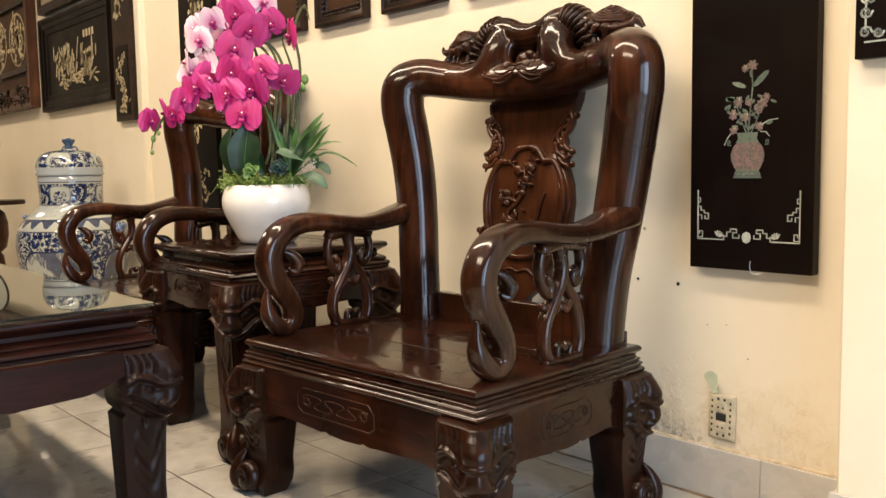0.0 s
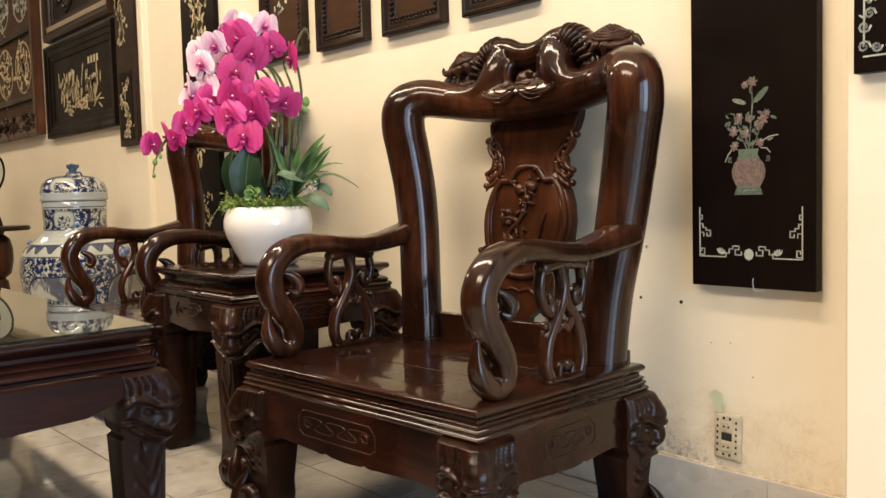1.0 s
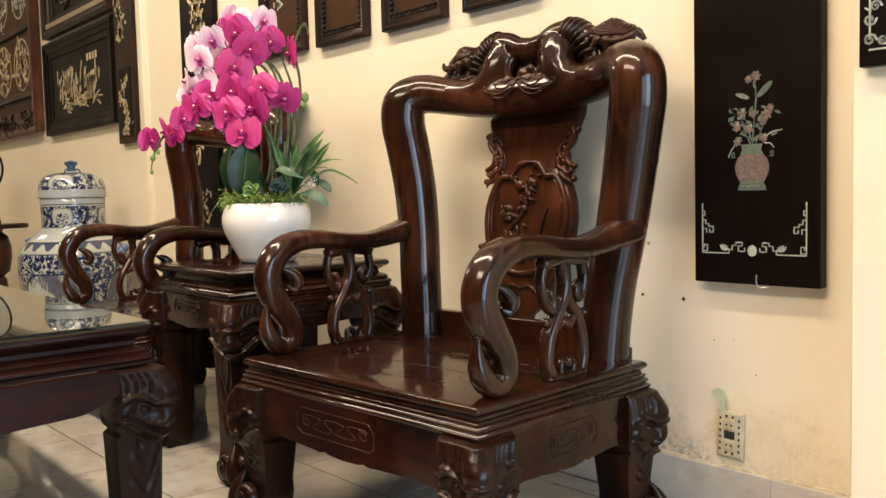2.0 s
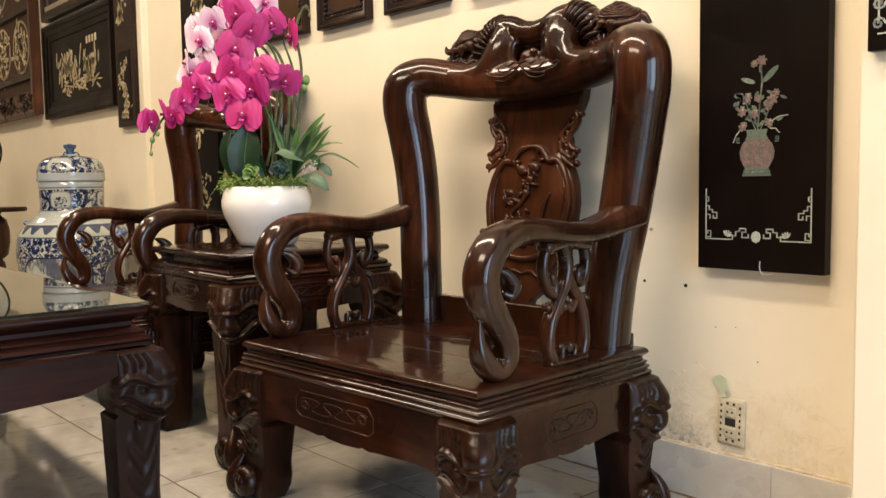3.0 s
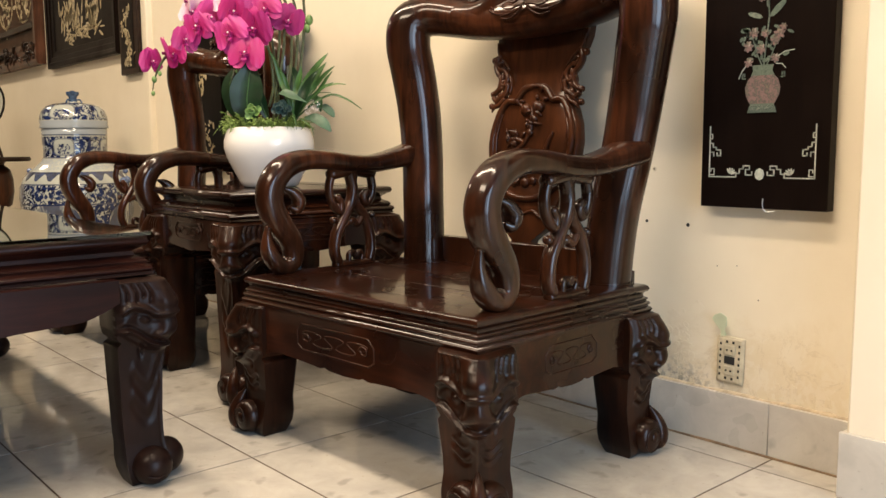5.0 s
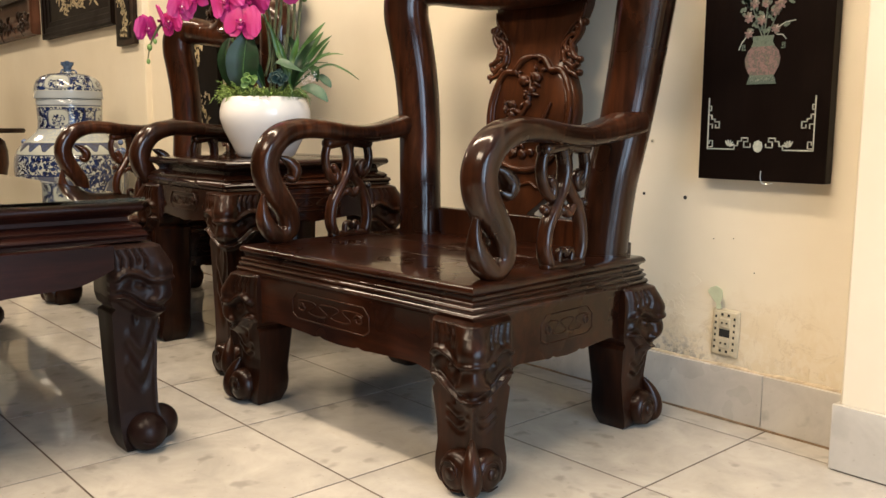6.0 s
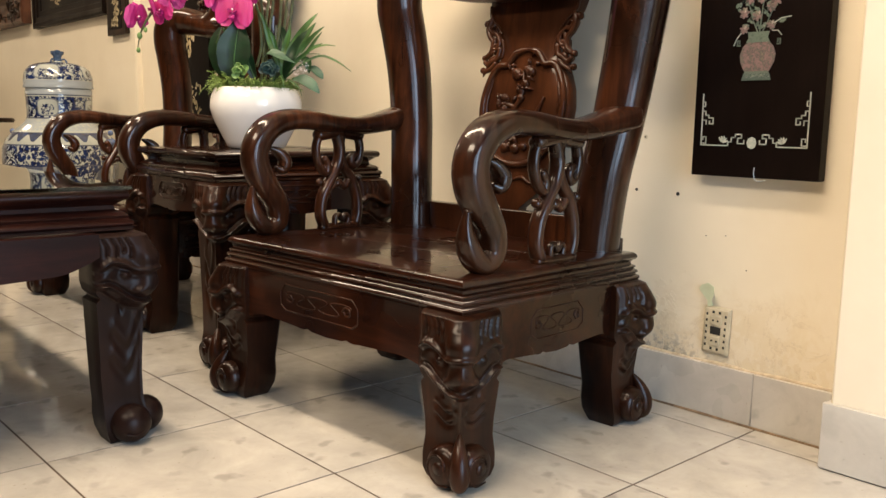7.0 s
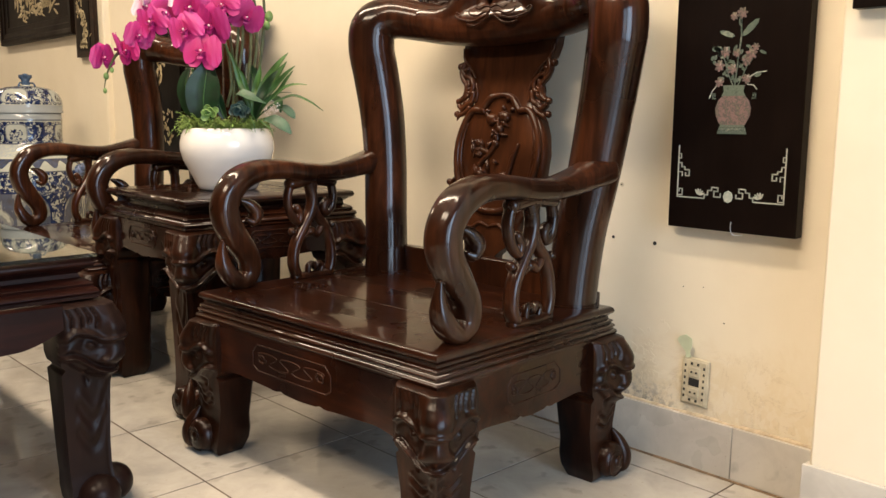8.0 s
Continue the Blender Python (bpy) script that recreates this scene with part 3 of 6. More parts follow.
    part("carved_edge", bm, ROSEWOOD_RED, ob)
    # fruit branch
    bm = bmesh.new()
    rnd = random.Random(4)
    for pts in ([(-0.045, 0.60), (-0.03, 0.64), (-0.05, 0.68), (-0.02, 0.71), (0.0, 0.75), (-0.005, 0.80)], [(-0.03, 0.64), (0.02, 0.645), (0.045, 0.66), (0.055, 0.70), (0.07, 0.735)], [(-0.02, 0.71), (-0.06, 0.72), (-0.075, 0.70)]):
        tube(bm, [P(a, z, 0.003) for a, z in pts], [0.007] * (len(pts) - 1) + [0.003], 7, 4)
    for a, z, r in ((-0.025, 0.795, 0.017), (0.018, 0.80, 0.016), (-0.06, 0.735, 0.012), (-0.055, 0.708, 0.011), (-0.04, 0.61, 0.015), (-0.005, 0.607, 0.015), (0.022, 0.612, 0.012), (-0.06, 0.665, 0.012), (0.03, 0.655, 0.013), (0.005, 0.77, 0.012), (-0.005, 0.735, 0.012)):
        ball(bm, P(a, z, 0.003), r, 1, 0.7, 0.95)
    for q in range(46):
        a, z = rnd.choice(((-0.02, 0.80), (-0.06, 0.72), (-0.03, 0.61), (0.01, 0.76), (-0.04, 0.67), (0.02, 0.835), (-0.02, 0.64)))
        a, z = a + rnd.gauss(0, 0.018), z + rnd.gauss(0, 0.013)
        w = rnd.uniform(0, 6.3)
        d = Vector((math.cos(w), 0, math.sin(w))) * rnd.uniform(0.008, 0.015)
        tube(bm, [P(a, z, 0.003) - d, P(a, z, 0.007), P(a, z, 0.003) + d], [0.001, 0.0055, 0.001], 6, 3)
    part("fruit_branch", bm, ROSEWOOD_RED, ob)


def chair_back(parent):
    for s in (-1, 1):
        bm = bmesh.new()
        line = [(0.305, 0.240, 0.386), (0.309, 0.245, 0.46), (0.319, 0.253, 0.56), (0.337, 0.268, 0.68), (0.355, 0.274, 0.80), (0.375, 0.270, 0.91), (0.388, 0.265, 0.985), (0.381, 0.270, 1.040), (0.338, 0.300, 1.062), (0.262, 0.330, 1.050), (0.18, 0.344, 1.036), (0.10, 0.352, 1.028), (0.0, 0.355, 1.026)]
        rad = [0.058, 0.057, 0.057, 0.058, 0.060, 0.062, 0.063, 0.062, 0.055, 0.051, 0.050, 0.048, 0.047]
        tube(bm, [(s * u, v, z) for u, v, z in line], rad, 20, 6, side=(0, 1, 0), flat=1.0)
        part("back_post", bm, ROSEWOOD, parent)
        bm = bmesh.new()
        tube(bm, [(s * 0.305, 0.240, 0.388), (s * 0.305, 0.240, 0.393)], 0.063, 24, 2, dome=False)
        part("post_collar", bm, ROSEWOOD, parent)
    for s in (-1, 1):
        part("corner_block", boxed(s * 0.350 - 0.016, s * 0.350 + 0.010, 0.262, 0.276, 0.388, 0.418, bev=0.003), ROSEWOOD, parent)
    part("back_rail", boxed(-0.292, 0.292, 0.262, 0.292, 0.385, 0.456, bev=0.004), ROSEWOOD, parent)
    crest_carving(parent)


def blend(ob, voxel, steps):
    """Melts the overlapping pieces of a mesh into one carved skin."""
    md = ob.modifiers.new("melt", "REMESH")
    md.mode, md.voxel_size, md.use_smooth_shade = "VOXEL", voxel, True
    sm = ob.modifiers.new("soften", "SMOOTH")
    sm.factor, sm.iterations = 0.5, steps
    old = ob.data
    bpy.context.view_layer.update()
    me = bpy.data.meshes.new_from_object(ob.evaluated_get(bpy.context.evaluated_depsgraph_get()))
    ob.modifiers.clear()
    ob.data = me
    me.name = old.name
    if not me.materials:
        me.materials.append(old.materials[0])
    bpy.data.meshes.remove(old)
    for p in me.polygons:
        p.use_smooth = True
    return ob


def crest_carving(parent):
    """Two arched creatures back to back along the top rail, a knob between them, a flower head at either end."""
    bm = bmesh.new()
    tube(bm, [(-0.23, 0.330, 1.040), (-0.12, 0.343, 1.030), (0.0, 0.347, 1.026), (0.12, 0.343, 1.030), (0.23, 0.330, 1.040)], [0.040, 0.050, 0.052, 0.050, 0.040], 18, 5, side=(0, 1, 0), flat=0.9)
    tube(bm, [(-0.13, 0.400, 1.12), (-0.06, 0.402, 1.115), (0.06, 0.402, 1.115), (0.13, 0.400, 1.12)], 0.040, 12, 4, side=(0, 1, 0), flat=0.55)
    for s in (-1, 1):
        tube(bm, [(s * -0.012, 0.378, 1.146), (s * 0.040, 0.376, 1.152), (s * 0.085, 0.376, 1.168), (s * 0.125, 0.384, 1.170), (s * 0.168, 0.388, 1.150), (s * 0.192, 0.385, 1.114), (s * 0.198, 0.378, 1.080)], [0.034, 0.035, 0.038, 0.038, 0.038, 0.034, 0.028], 16, 5, side=(0, 1, 0))
        tube(bm, [(s * 0.090, 0.374, 1.154), (s * 0.096, 0.362, 1.120), (s * 0.108, 0.350, 1.086), (s * 0.142, 0.342, 1.058), (s * 0.190, 0.336, 1.046), (s * 0.245, 0.325, 1.048)], [0.044, 0.049, 0.047, 0.042, 0.042, 0.044], 16, 5, side=(0, 1, 0))
        tube(bm, [(s * 0.050, 0.366, 1.150), (s * 0.060, 0.350, 1.120), (s * 0.058, 0.342, 1.082), (s * 0.040, 0.345, 1.055)], [0.018, 0.018, 0.016, 0.014], 12, 5)
    ball(bm, (0.0, 0.352, 1.082), 0.027, 1.0, 1.0, 0.9, 3)
    tube(bm, [(0.014, 0.338, 1.100), (0.030, 0.336, 1.094), (0.030, 0.340, 1.072)], [0.006, 0.010, 0.004], 8)
    crest = blend(part("crest_rail", bm, ROSEWOOD, parent), 0.0036, 7)
    for s in (-1, 1):
        bm = bmesh.new()
        # ribs over the neck
        for q in range(9):
            t = q / 8
            cx, cz = s * (0.114 + 0.080 * t), 1.170 - 0.074 * t ** 2.2
            lean = 0.2 + 1.25 * t
            ax, az = math.sin(lean) * s, math.cos(lean)
            ring = []
            for k in range(9):
                w = radians(-120 + 30 * k)
                r = 0.0405 - 0.004 * t
                ring.append((cx + ax * r * math.cos(w), 0.385 - r * math.sin(w), cz + az * r * math.cos(w)))
            tube(bm, ring, [0.002] + [0.0062] * 7 + [0.002], 8, 3)
        # flower head: rings over a flat bud, with ruffled petals round it
        c = Vector((s * 0.246, 0.386, 1.156))
        ball(bm, c + Vector((0, 0, -0.012)), 0.050, 1.15, 0.75, 0.62, 3)
        tilt = Matrix.Translation(c) @ Matrix.Rotation(radians(24), 4, "X") @ Matrix.Rotation(radians(10 * s), 4, "Y")
        for q in range(6):
            r = 0.044 - 0.0072 * q
            ring = [tilt @ Vector((r * 1.15 * math.cos(w) * (1 + 0.03 * math.sin(5 * w + q)), r * 0.9 * math.sin(w), 0.010 + 0.004 * q + 0.0015 * math.sin(4 * w + q))) for w in (2 * math.pi * k / 20 for k in range(21))]
            tube(bm, ring, 0.0050, 7, 2)
        for q in range(13):
            w = 2 * math.pi * q / 13
            d = Vector((1.25 * math.cos(w), 0.95 * math.sin(w), 0))
            side = Vector((-math.sin(w), math.cos(w), 0))
            p = [tilt @ (d * 0.034 + Vector((0, 0, 0.004))), tilt @ (d * 0.050 + Vector((0, 0, 0.002))), tilt @ (d * 0.062 + Vector((0, 0, -0.012 - 0.006 * (q % 3))))]
            tube(bm, p, [0.010, 0.0145, 0.006], 8, 4, side=tilt.to_3x3() @ Vector((0, 0, 1)), flat=0.38)
        # jaws and curling leaves under the flower, towards the rail
        for q in range(7):
            x0, z0 = s * (0.200 + 0.014 * q), 1.124 - 0.004 * (q % 3)
            tube(bm, [(x0, 0.364, z0), (x0 + s * 0.014, 0.352 + 0.004 * (q % 2), z0 - 0.018), (x0 + s * 0.004, 0.348, z0 - 0.038), (x0 - s * 0.012, 0.350, z0 - 0.044)], [0.007, 0.009, 0.006, 0.0025], 8, 4, side=(0, 1, 0), flat=0.6)
        tube(bm, [(s * 0.195, 0.362, 1.140), (s * 0.240, 0.348, 1.132), (s * 0.285, 0.352, 1.130), (s * 0.312, 0.362, 1.138), (s * 0.318, 0.364, 1.150)], [0.006, 0.010, 0.010, 0.008, 0.003], 8, 4)
        tube(bm, [(s * 0.188, 0.352, 1.098), (s * 0.222, 0.340, 1.088), (s * 0.265, 0.340, 1.092), (s * 0.298, 0.348, 1.104)], [0.005, 0.010, 0.009, 0.003], 8, 4)
        part("carved_head", bm, ROSEWOOD_CARVED, crest)
    bm = bmesh.new()
    G = 0.291
    for s in (-1, 1):
        for pts in ([(0.0, 1.058), (0.022, 1.042), (0.060, 1.034), (0.100, 1.040), (0.120, 1.050), (0.116, 1.058), (0.106, 1.052)], [(0.004, 1.052), (0.022, 1.052), (0.045, 1.046), (0.068, 1.050), (0.074, 1.058)], [(0.008, 1.046), (0.028, 1.030), (0.052, 1.022), (0.078, 1.026)], [(0.0, 1.062), (0.018, 1.066), (0.036, 1.060), (0.048, 1.064)], [(0.030, 1.042), (0.052, 1.034), (0.080, 1.032)]):
            tube(bm, [(s * a + 0.014, G + 0.28 * a * a, z) for a, z in pts], [0.0026, 0.0030, 0.0026, 0.0024, 0.0022, 0.0020, 0.0026][:len(pts)], 7, 4)
    part("carved_knot", bm, ROSEWOOD_CARVED, crest)


def armchair():
    c = thing("armchair", pose(0.198, -0.005, 0, 0, 0, 3.0), "dark lacquered rosewood armchair with carved crest and lion-mask legs", "armchair", "carved rosewood armchairs")
    # seat boards in a moulded frame
    bm = bmesh.new()
    mould(bm, SEAT_W, SEAT_D, [(-0.09, 0.372), (-0.09, 0.390), (-0.012, 0.390), (-0.005, 0.3888), (0.0, 0.385), (0.0025, 0.3795), (0.0, 0.374), (-0.005, 0.3715), (-0.008, 0.367), (-0.007, 0.362), (-0.001, 0.3595), (0.0005, 0.3565), (-0.0025, 0.3535), (-0.002, 0.352), (0.003, 0.349), (0.004, 0.345), (0.0005, 0.342), (0.001, 0.340), (0.006, 0.337), (0.0075, 0.3325), (0.005, 0.3285), (0.006, 0.325), (-0.004, 0.322), (-0.06, 0.322)])
    part("seat_frame", bm, ROSEWOOD_X, c, angle=50)
    for y0, y1 in ((-0.196, -0.072), (-0.070, 0.074), (0.076, 0.196)):
        part("seat_board", boxed(-0.304, 0.304, y0, y1, 0.374, 0.3895, bev=0.0015), ROSEWOOD_X, c)
    set_legs(c, 0.327, SEAT_W - 0.004, SEAT_D - 0.004, ROSEWOOD_CARVED)
    for f, (half, out) in enumerate(((0.318, 0.286), (0.208, 0.392), (0.318, 0.280), (0.208, 0.392))):
        apron(c, half, out, f, 0.324, 0.205, 0.222, ROSEWOOD_X, scroll=0.135 if f % 2 == 0 else 0.085, shift=-0.03 if f == 0 else 0.0)
    for s in (-1, 1):
        arm_bar(c, s)
    chair_back(c)
    back_splat(c)
    return c


chair = armchair()
copy_thing(chair, pose(-1.335, 0.005, 0, 0, 0, 0.5))


# ---- side table and low table ----
def carved_table(name, m, hx, hy, H, legk, apr_top, apr_low, apr_mid, wood_a, wood_l, label, category, scroll, outset=-0.004, slim=1.0, swell=0.012):
    c = thing(name, m, label, category)
    bm = bmesh.new()
    mould(bm, hx, hy, [(-0.10, H - 0.02), (-0.10, H), (-0.012, H), (-0.006, H - 0.0005), (0.0, H - 0.003), (0.003, H - 0.011), (0.0, H - 0.018), (-0.010, H - 0.023), (-0.022, H - 0.032), (-0.020, H - 0.040), (-0.006, H - 0.046), (0.0, H - 0.052), (-0.002, H - 0.057), (0.006, H - 0.062), (0.008, H - 0.069), (0.003, H - 0.074), (0.006, H - 0.080), (-0.008, H - 0.085), (-0.06, H - 0.085)])
    part("top_frame", bm, wood_a, c, angle=50)
    part("top_board", boxed(-hx + 0.098, hx - 0.098, -hy + 0.098, hy - 0.098, H - 0.016, H - 0.0008), wood_a, c)
    set_legs(c, legk, hx + outset, hy + outset, wood_l, 0.030, slim, slim < 1)
    for f, (half, out) in enumerate(((hx - 0.075, hy + outset + swell), (hy - 0.075, hx + outset + swell)) * 2):
        apron(c, half, out, f, apr_top, apr_low, apr_mid, wood_a, scroll=min(scroll, half * 0.5))
    return c


carved_table("side_table", pose(-0.655, 0.049, 0, 0, 0, -1.6), 0.266, 0.266, 0.583, 0.500, 0.500, 0.385, 0.415, ROSEWOOD_X, ROSEWOOD_CARVED, "dark rosewood side table with lion-mask legs", "side table", 0.09)
carved_table("low_table", pose(-0.745, -0.975, 0, 0, 0, -0.5), 0.715, 0.372, 0.522, 0.437, 0.440, 0.394, 0.364, TABLEWOOD, TABLELEG, "long low dark wooden table under a glass sheet", "low table", 0, 0.002, 0.92, 0.036)


def glass():
    m, nt, b = material("clear_glass")
    b.inputs["Base Color"].default_value = (0.80, 0.93, 0.87, 1)
    b.inputs["Roughness"].default_value = 0.015
    b.inputs["IOR"].default_value = 1.5
    b.inputs["Transmission Weight"].default_value = 1.0
    return m


GLASS = glass()
bm = boxed(-0.722, 0.722, -0.379, 0.379, 0.523, 0.531, bev=0.0015)
gl = finish(bm, "glass_tabletop", GLASS, None)
gl.matrix_world = pose(-0.745, -0.975, 0, 0, 0, -0.5)
tagged(gl, "clear greenish glass sheet lying on the low table", "glass sheet")


# ---- pictures and inlaid panels on the wall ----
def pearl(name, cols, rough=0.28):
    m, nt, b = material(name)
    n = noise_tex(nt, coords(nt), 110.0, 4, 0.65, 1.0)
    geo = nt.nodes.new("ShaderNodeNewGeometry")
    n = calc(nt, "ADD", calc(nt, "MULTIPLY", n, 0.62), calc(nt, "MULTIPLY_ADD", geo.outputs["Random Per Island"], 0.36, 0.01))
    step = 1.0 / (len(cols) - 1)
    nt.links.new(ramp(nt, n, [(0.28 + 0.44 * i * step, c) for i, c in enumerate(cols)]), b.inputs["Base Color"])
    b.inputs["Roughness"].default_value = rough
    return m


PEARL = pearl("mother_of_pearl", [(0.22, 0.25, 0.22), (0.50, 0.49, 0.42), (0.32, 0.36, 0.31), (0.62, 0.60, 0.52)])
PEARL_PINK = pearl("pink_mother_of_pearl", [(0.12, 0.065, 0.058), (0.055, 0.065, 0.055), (0.24, 0.145, 0.135), (0.085, 0.08, 0.07), (0.20, 0.17, 0.115), (0.44, 0.345, 0.335)])
PEARL_GREEN = pearl("green_mother_of_pearl", [(0.04, 0.065, 0.05), (0.13, 0.16, 0.12), (0.07, 0.095, 0.08), (0.24, 0.26, 0.20)])
PEARL_GOLD = pearl("yellowish_mother_of_pearl", [(0.28, 0.20, 0.09), (0.60, 0.50, 0.30), (0.36, 0.28, 0.15), (0.70, 0.62, 0.44)])


def chips(bm, y, shapes, t=0.0012):
    """Thin inlaid leaf shapes: (x, z, length, width, angle)."""
    for x, z, l, w, ang in shapes:
        ca, sa = math.cos(ang), math.sin(ang)
        out = []
        for q in range(8):
            a = 2 * math.pi * q / 8
            px, pz = math.cos(a) * l * 0.5, math.sin(a) * w * 0.5
            out.append((x + px * ca - pz * sa, z + px * sa + pz * ca))
        slab_outline(bm, out, y, y - t, lambda a, b, tt: (a, tt, b))


def strip(bm, y, pts, w, t=0.0012):
    for (xa, za), (xb, zb) in zip(pts, pts[1:]):
        d = Vector((xb - xa, zb - za))
        if d.length < 1e-6:
            continue
        n = Vector((-d.y, d.x)).normalized() * w / 2
        e = d.normalized() * w * 0.5
        out = [(xa - e.x + n.x, za - e.y + n.y), (xa - e.x - n.x, za - e.y - n.y), (xb + e.x - n.x, zb + e.y - n.y), (xb + e.x + n.x, zb + e.y + n.y)]
        slab_outline(bm, out, y, y - t, lambda a, b, tt: (a, tt, b))


def spray(rnd, x, z0, z1, w, n, size):
    """Leaves and blossoms scattered along a rising branch."""
    out = []
    for q in range(n):
        t = rnd.random()
        cx = x + math.sin(t * 7 + x * 9) * w * 0.3 + rnd.gauss(0, w * 0.22)
        out.append((cx, z0 + (z1 - z0) * t, size * rnd.uniform(0.5, 1.5), size * rnd.uniform(0.2, 0.5), rnd.uniform(0.4, 2.7)))
    return out


def ring_frame(bm, x0, x1, z0, z1, profile):
    """A picture moulding: profile of (inset, y)."""
    skin(bm, [[Vector((x, y, z)) for x, z in ((x0 + i, z0 + i), (x1 - i, z0 + i), (x1 - i, z1 - i), (x0 + i, z1 - i))] for i, y in profile], caps=False)


def rope_picture(x0, x1, z0, z1, label, inlay=False):
    Y = WALL_Y - 0.001
    c = thing("picture_frame", pose((x0 + x1) / 2, Y, z0, 0, 0, 0), label, "picture frame", "row of framed panels on the wall")
    h, H = (x1 - x0) / 2, z1 - z0
    bm = bmesh.new()
    ring_frame(bm, -h, h, 0, H, [(0, 0), (0, -0.026), (0.004, -0.030), (0.012, -0.030), (0.015, -0.025), (0.030, -0.021), (0.033, -0.016), (0.055, -0.014), (0.058, -0.008), (0.06, -0.004)])
    part("frame_moulding", bm, FRAMEWOOD, c, angle=30)
    part("panel", boxed(-h + 0.056, h - 0.056, -0.009, -0.003, 0.056, H - 0.056), PANELBROWN, c)
    bm = bmesh.new()
    def run(ax, az, bx, bz):
        n = int(round(math.hypot(bx - ax, bz - az) / 0.017))
        ang = math.atan2(bz - az, bx - ax)
        for q in range(n):
            t = (q + 0.5) / n
            for k, o in ((0.8, 0.0045), (-0.8, -0.0045)):
                cxx, czz = ax + (bx - ax) * t - math.sin(ang) * o, az + (bz - az) * t + math.cos(ang) * o
                ball(bm, (cxx, -0.016, czz), 0.0095, 1.0, 0.6, 0.42, 1, Matrix.Rotation(-(ang + k), 4, "Y"))
    i = 0.044
    run(-h + i, i, h - i, i)
    run(-h + i, H - i, h - i, H - i)
    run(-h + i, i, -h + i, H - i)
    run(h - i, i, h - i, H - i)
    tagged(part("rope_border", bm, FRAMEWOOD, c, "carved rope border"), kind="stuff")
    if inlay:
        bm = bmesh.new()
        chips(bm, -0.009, spray(random.Random(3), -0.02, 0.19, 0.42, 0.14, 60, 0.032))
        part("inlay", bm, PEARL, c)
    return c


rope_picture(-1.350, -1.033, 1.330, 1.80, "dark framed wooden panel with pearl blossom inlay", True)
rope_picture(-0.950, -0.648, 1.322, 1.79, "dark wooden frame with carved rope border, brown panel")
rope_picture(-0.557, -0.252, 1.316, 1.785, "dark wooden frame with carved rope border, brown panel")
rope_picture(-0.167, 0.126, 1.313, 1.78, "dark wooden frame with carved rope border, brown panel")


def lacquer_panel(name, x0, x1, z0, z1, y_back, depth, label, bev=0.002):
    c = thing(name, pose((x0 + x1) / 2, y_back, z0), label, "wall panel")
    h, H = (x1 - x0) / 2, z1 - z0
    part("board", boxed(-h, h, -depth, -0.0005, 0, H, bev=bev), LACQUER, c)
    return c


# vase panel beside the chair
vp = lacquer_panel("lacquer_panel", 0.612, 0.906, 0.561, 1.76, WALL_Y - 0.004, 0.030, "black lacquer panel with a pearl-inlaid flower vase")
F = -0.030


def fret(bm, ox, oz, sx):
    """Stepped key-fret corner; sx mirrors it."""
    P = lambda a, b: (ox + sx * a, oz + b)
    w = 0.0025
    strip(bm, F, [P(0, 0.112), P(0, 0.0), P(0.066, 0.0), P(0.066, 0.008), P(0.074, 0.008), P(0.074, 0.018), P(0.083, 0.018), P(0.083, 0.025), P(0.098, 0.025), P(0.098, 0.017), P(0.089, 0.017), P(0.089, 0.005), P(0.104, 0.005), P(0.104, 0.012)], w)
    strip(bm, F, [P(0, 0.004), P(0.012, 0.004), P(0.012, 0.018), P(0.004, 0.018), P(0.004, 0.012)], w * 0.8)
    strip(bm, F, [P(0.0, 0.095), P(0.006, 0.095), P(0.006, 0.085), P(0.0, 0.085)], w * 0.8)
    strip(bm, F, [P(0.002, 0.075), P(0.008, 0.075), P(0.008, 0.066), P(0.016, 0.066), P(0.016, 0.060), P(0.027, 0.060), P(0.027, 0.047), P(0.018, 0.047), P(0.018, 0.053)], w)
    strip(bm, F, [P(0.002, 0.055), P(0.010, 0.055), P(0.010, 0.046)], w * 0.8)
    for q in range(5):
        a = 0.4 + q * 0.42
        chips(bm, F, [(ox + sx * (0.052 + 0.009 * math.cos(a)), oz + 0.005 + 0.009 * math.sin(a), 0.014, 0.004, a if sx > 0 else math.pi - a)])


bm = bmesh.new()
fret(bm, -0.126, 0.068, 1)
part("fret_corner", bm, PEARL, vp, "pale pearl key-fret corner")
bm = bmesh.new()
fret(bm, 0.118, 0.068, -1)
part("fret_corner", bm, PEARL, vp, "pale pearl key-fret corner")
bm = bmesh.new()
chips(bm, F, [(-0.004, 0.075, 0.026, 0.022, 1.57)], 0.002)
part("medallion", bm, PEARL, vp)
bm = bmesh.new()
prof = [(0.024, 0.309), (0.022, 0.302), (0.020, 0.296), (0.024, 0.288), (0.034, 0.278), (0.040, 0.262), (0.038, 0.246), (0.030, 0.230), (0.025, 0.224)]
slab_outline(bm, [(a - 0.004, z) for a, z in prof] + [(-a - 0.004, z) for a, z in reversed(prof)], F, F - 0.002, lambda a, b, t: (a, t, b))
part("vase_inlay", bm, PEARL_PINK, vp, "pinkish pearl vase shape")
bm = bmesh.new()
slab_outline(bm, [(-0.028, 0.309), (-0.026, 0.296), (-0.031, 0.287), (0.023, 0.287), (0.018, 0.296), (0.020, 0.309)], F - 0.0021, F - 0.0028, lambda a, b, t: (a, t, b))
part("vase_neck", bm, PEARL_GREEN, vp, "green pearl vase neck")
bm = bmesh.new()
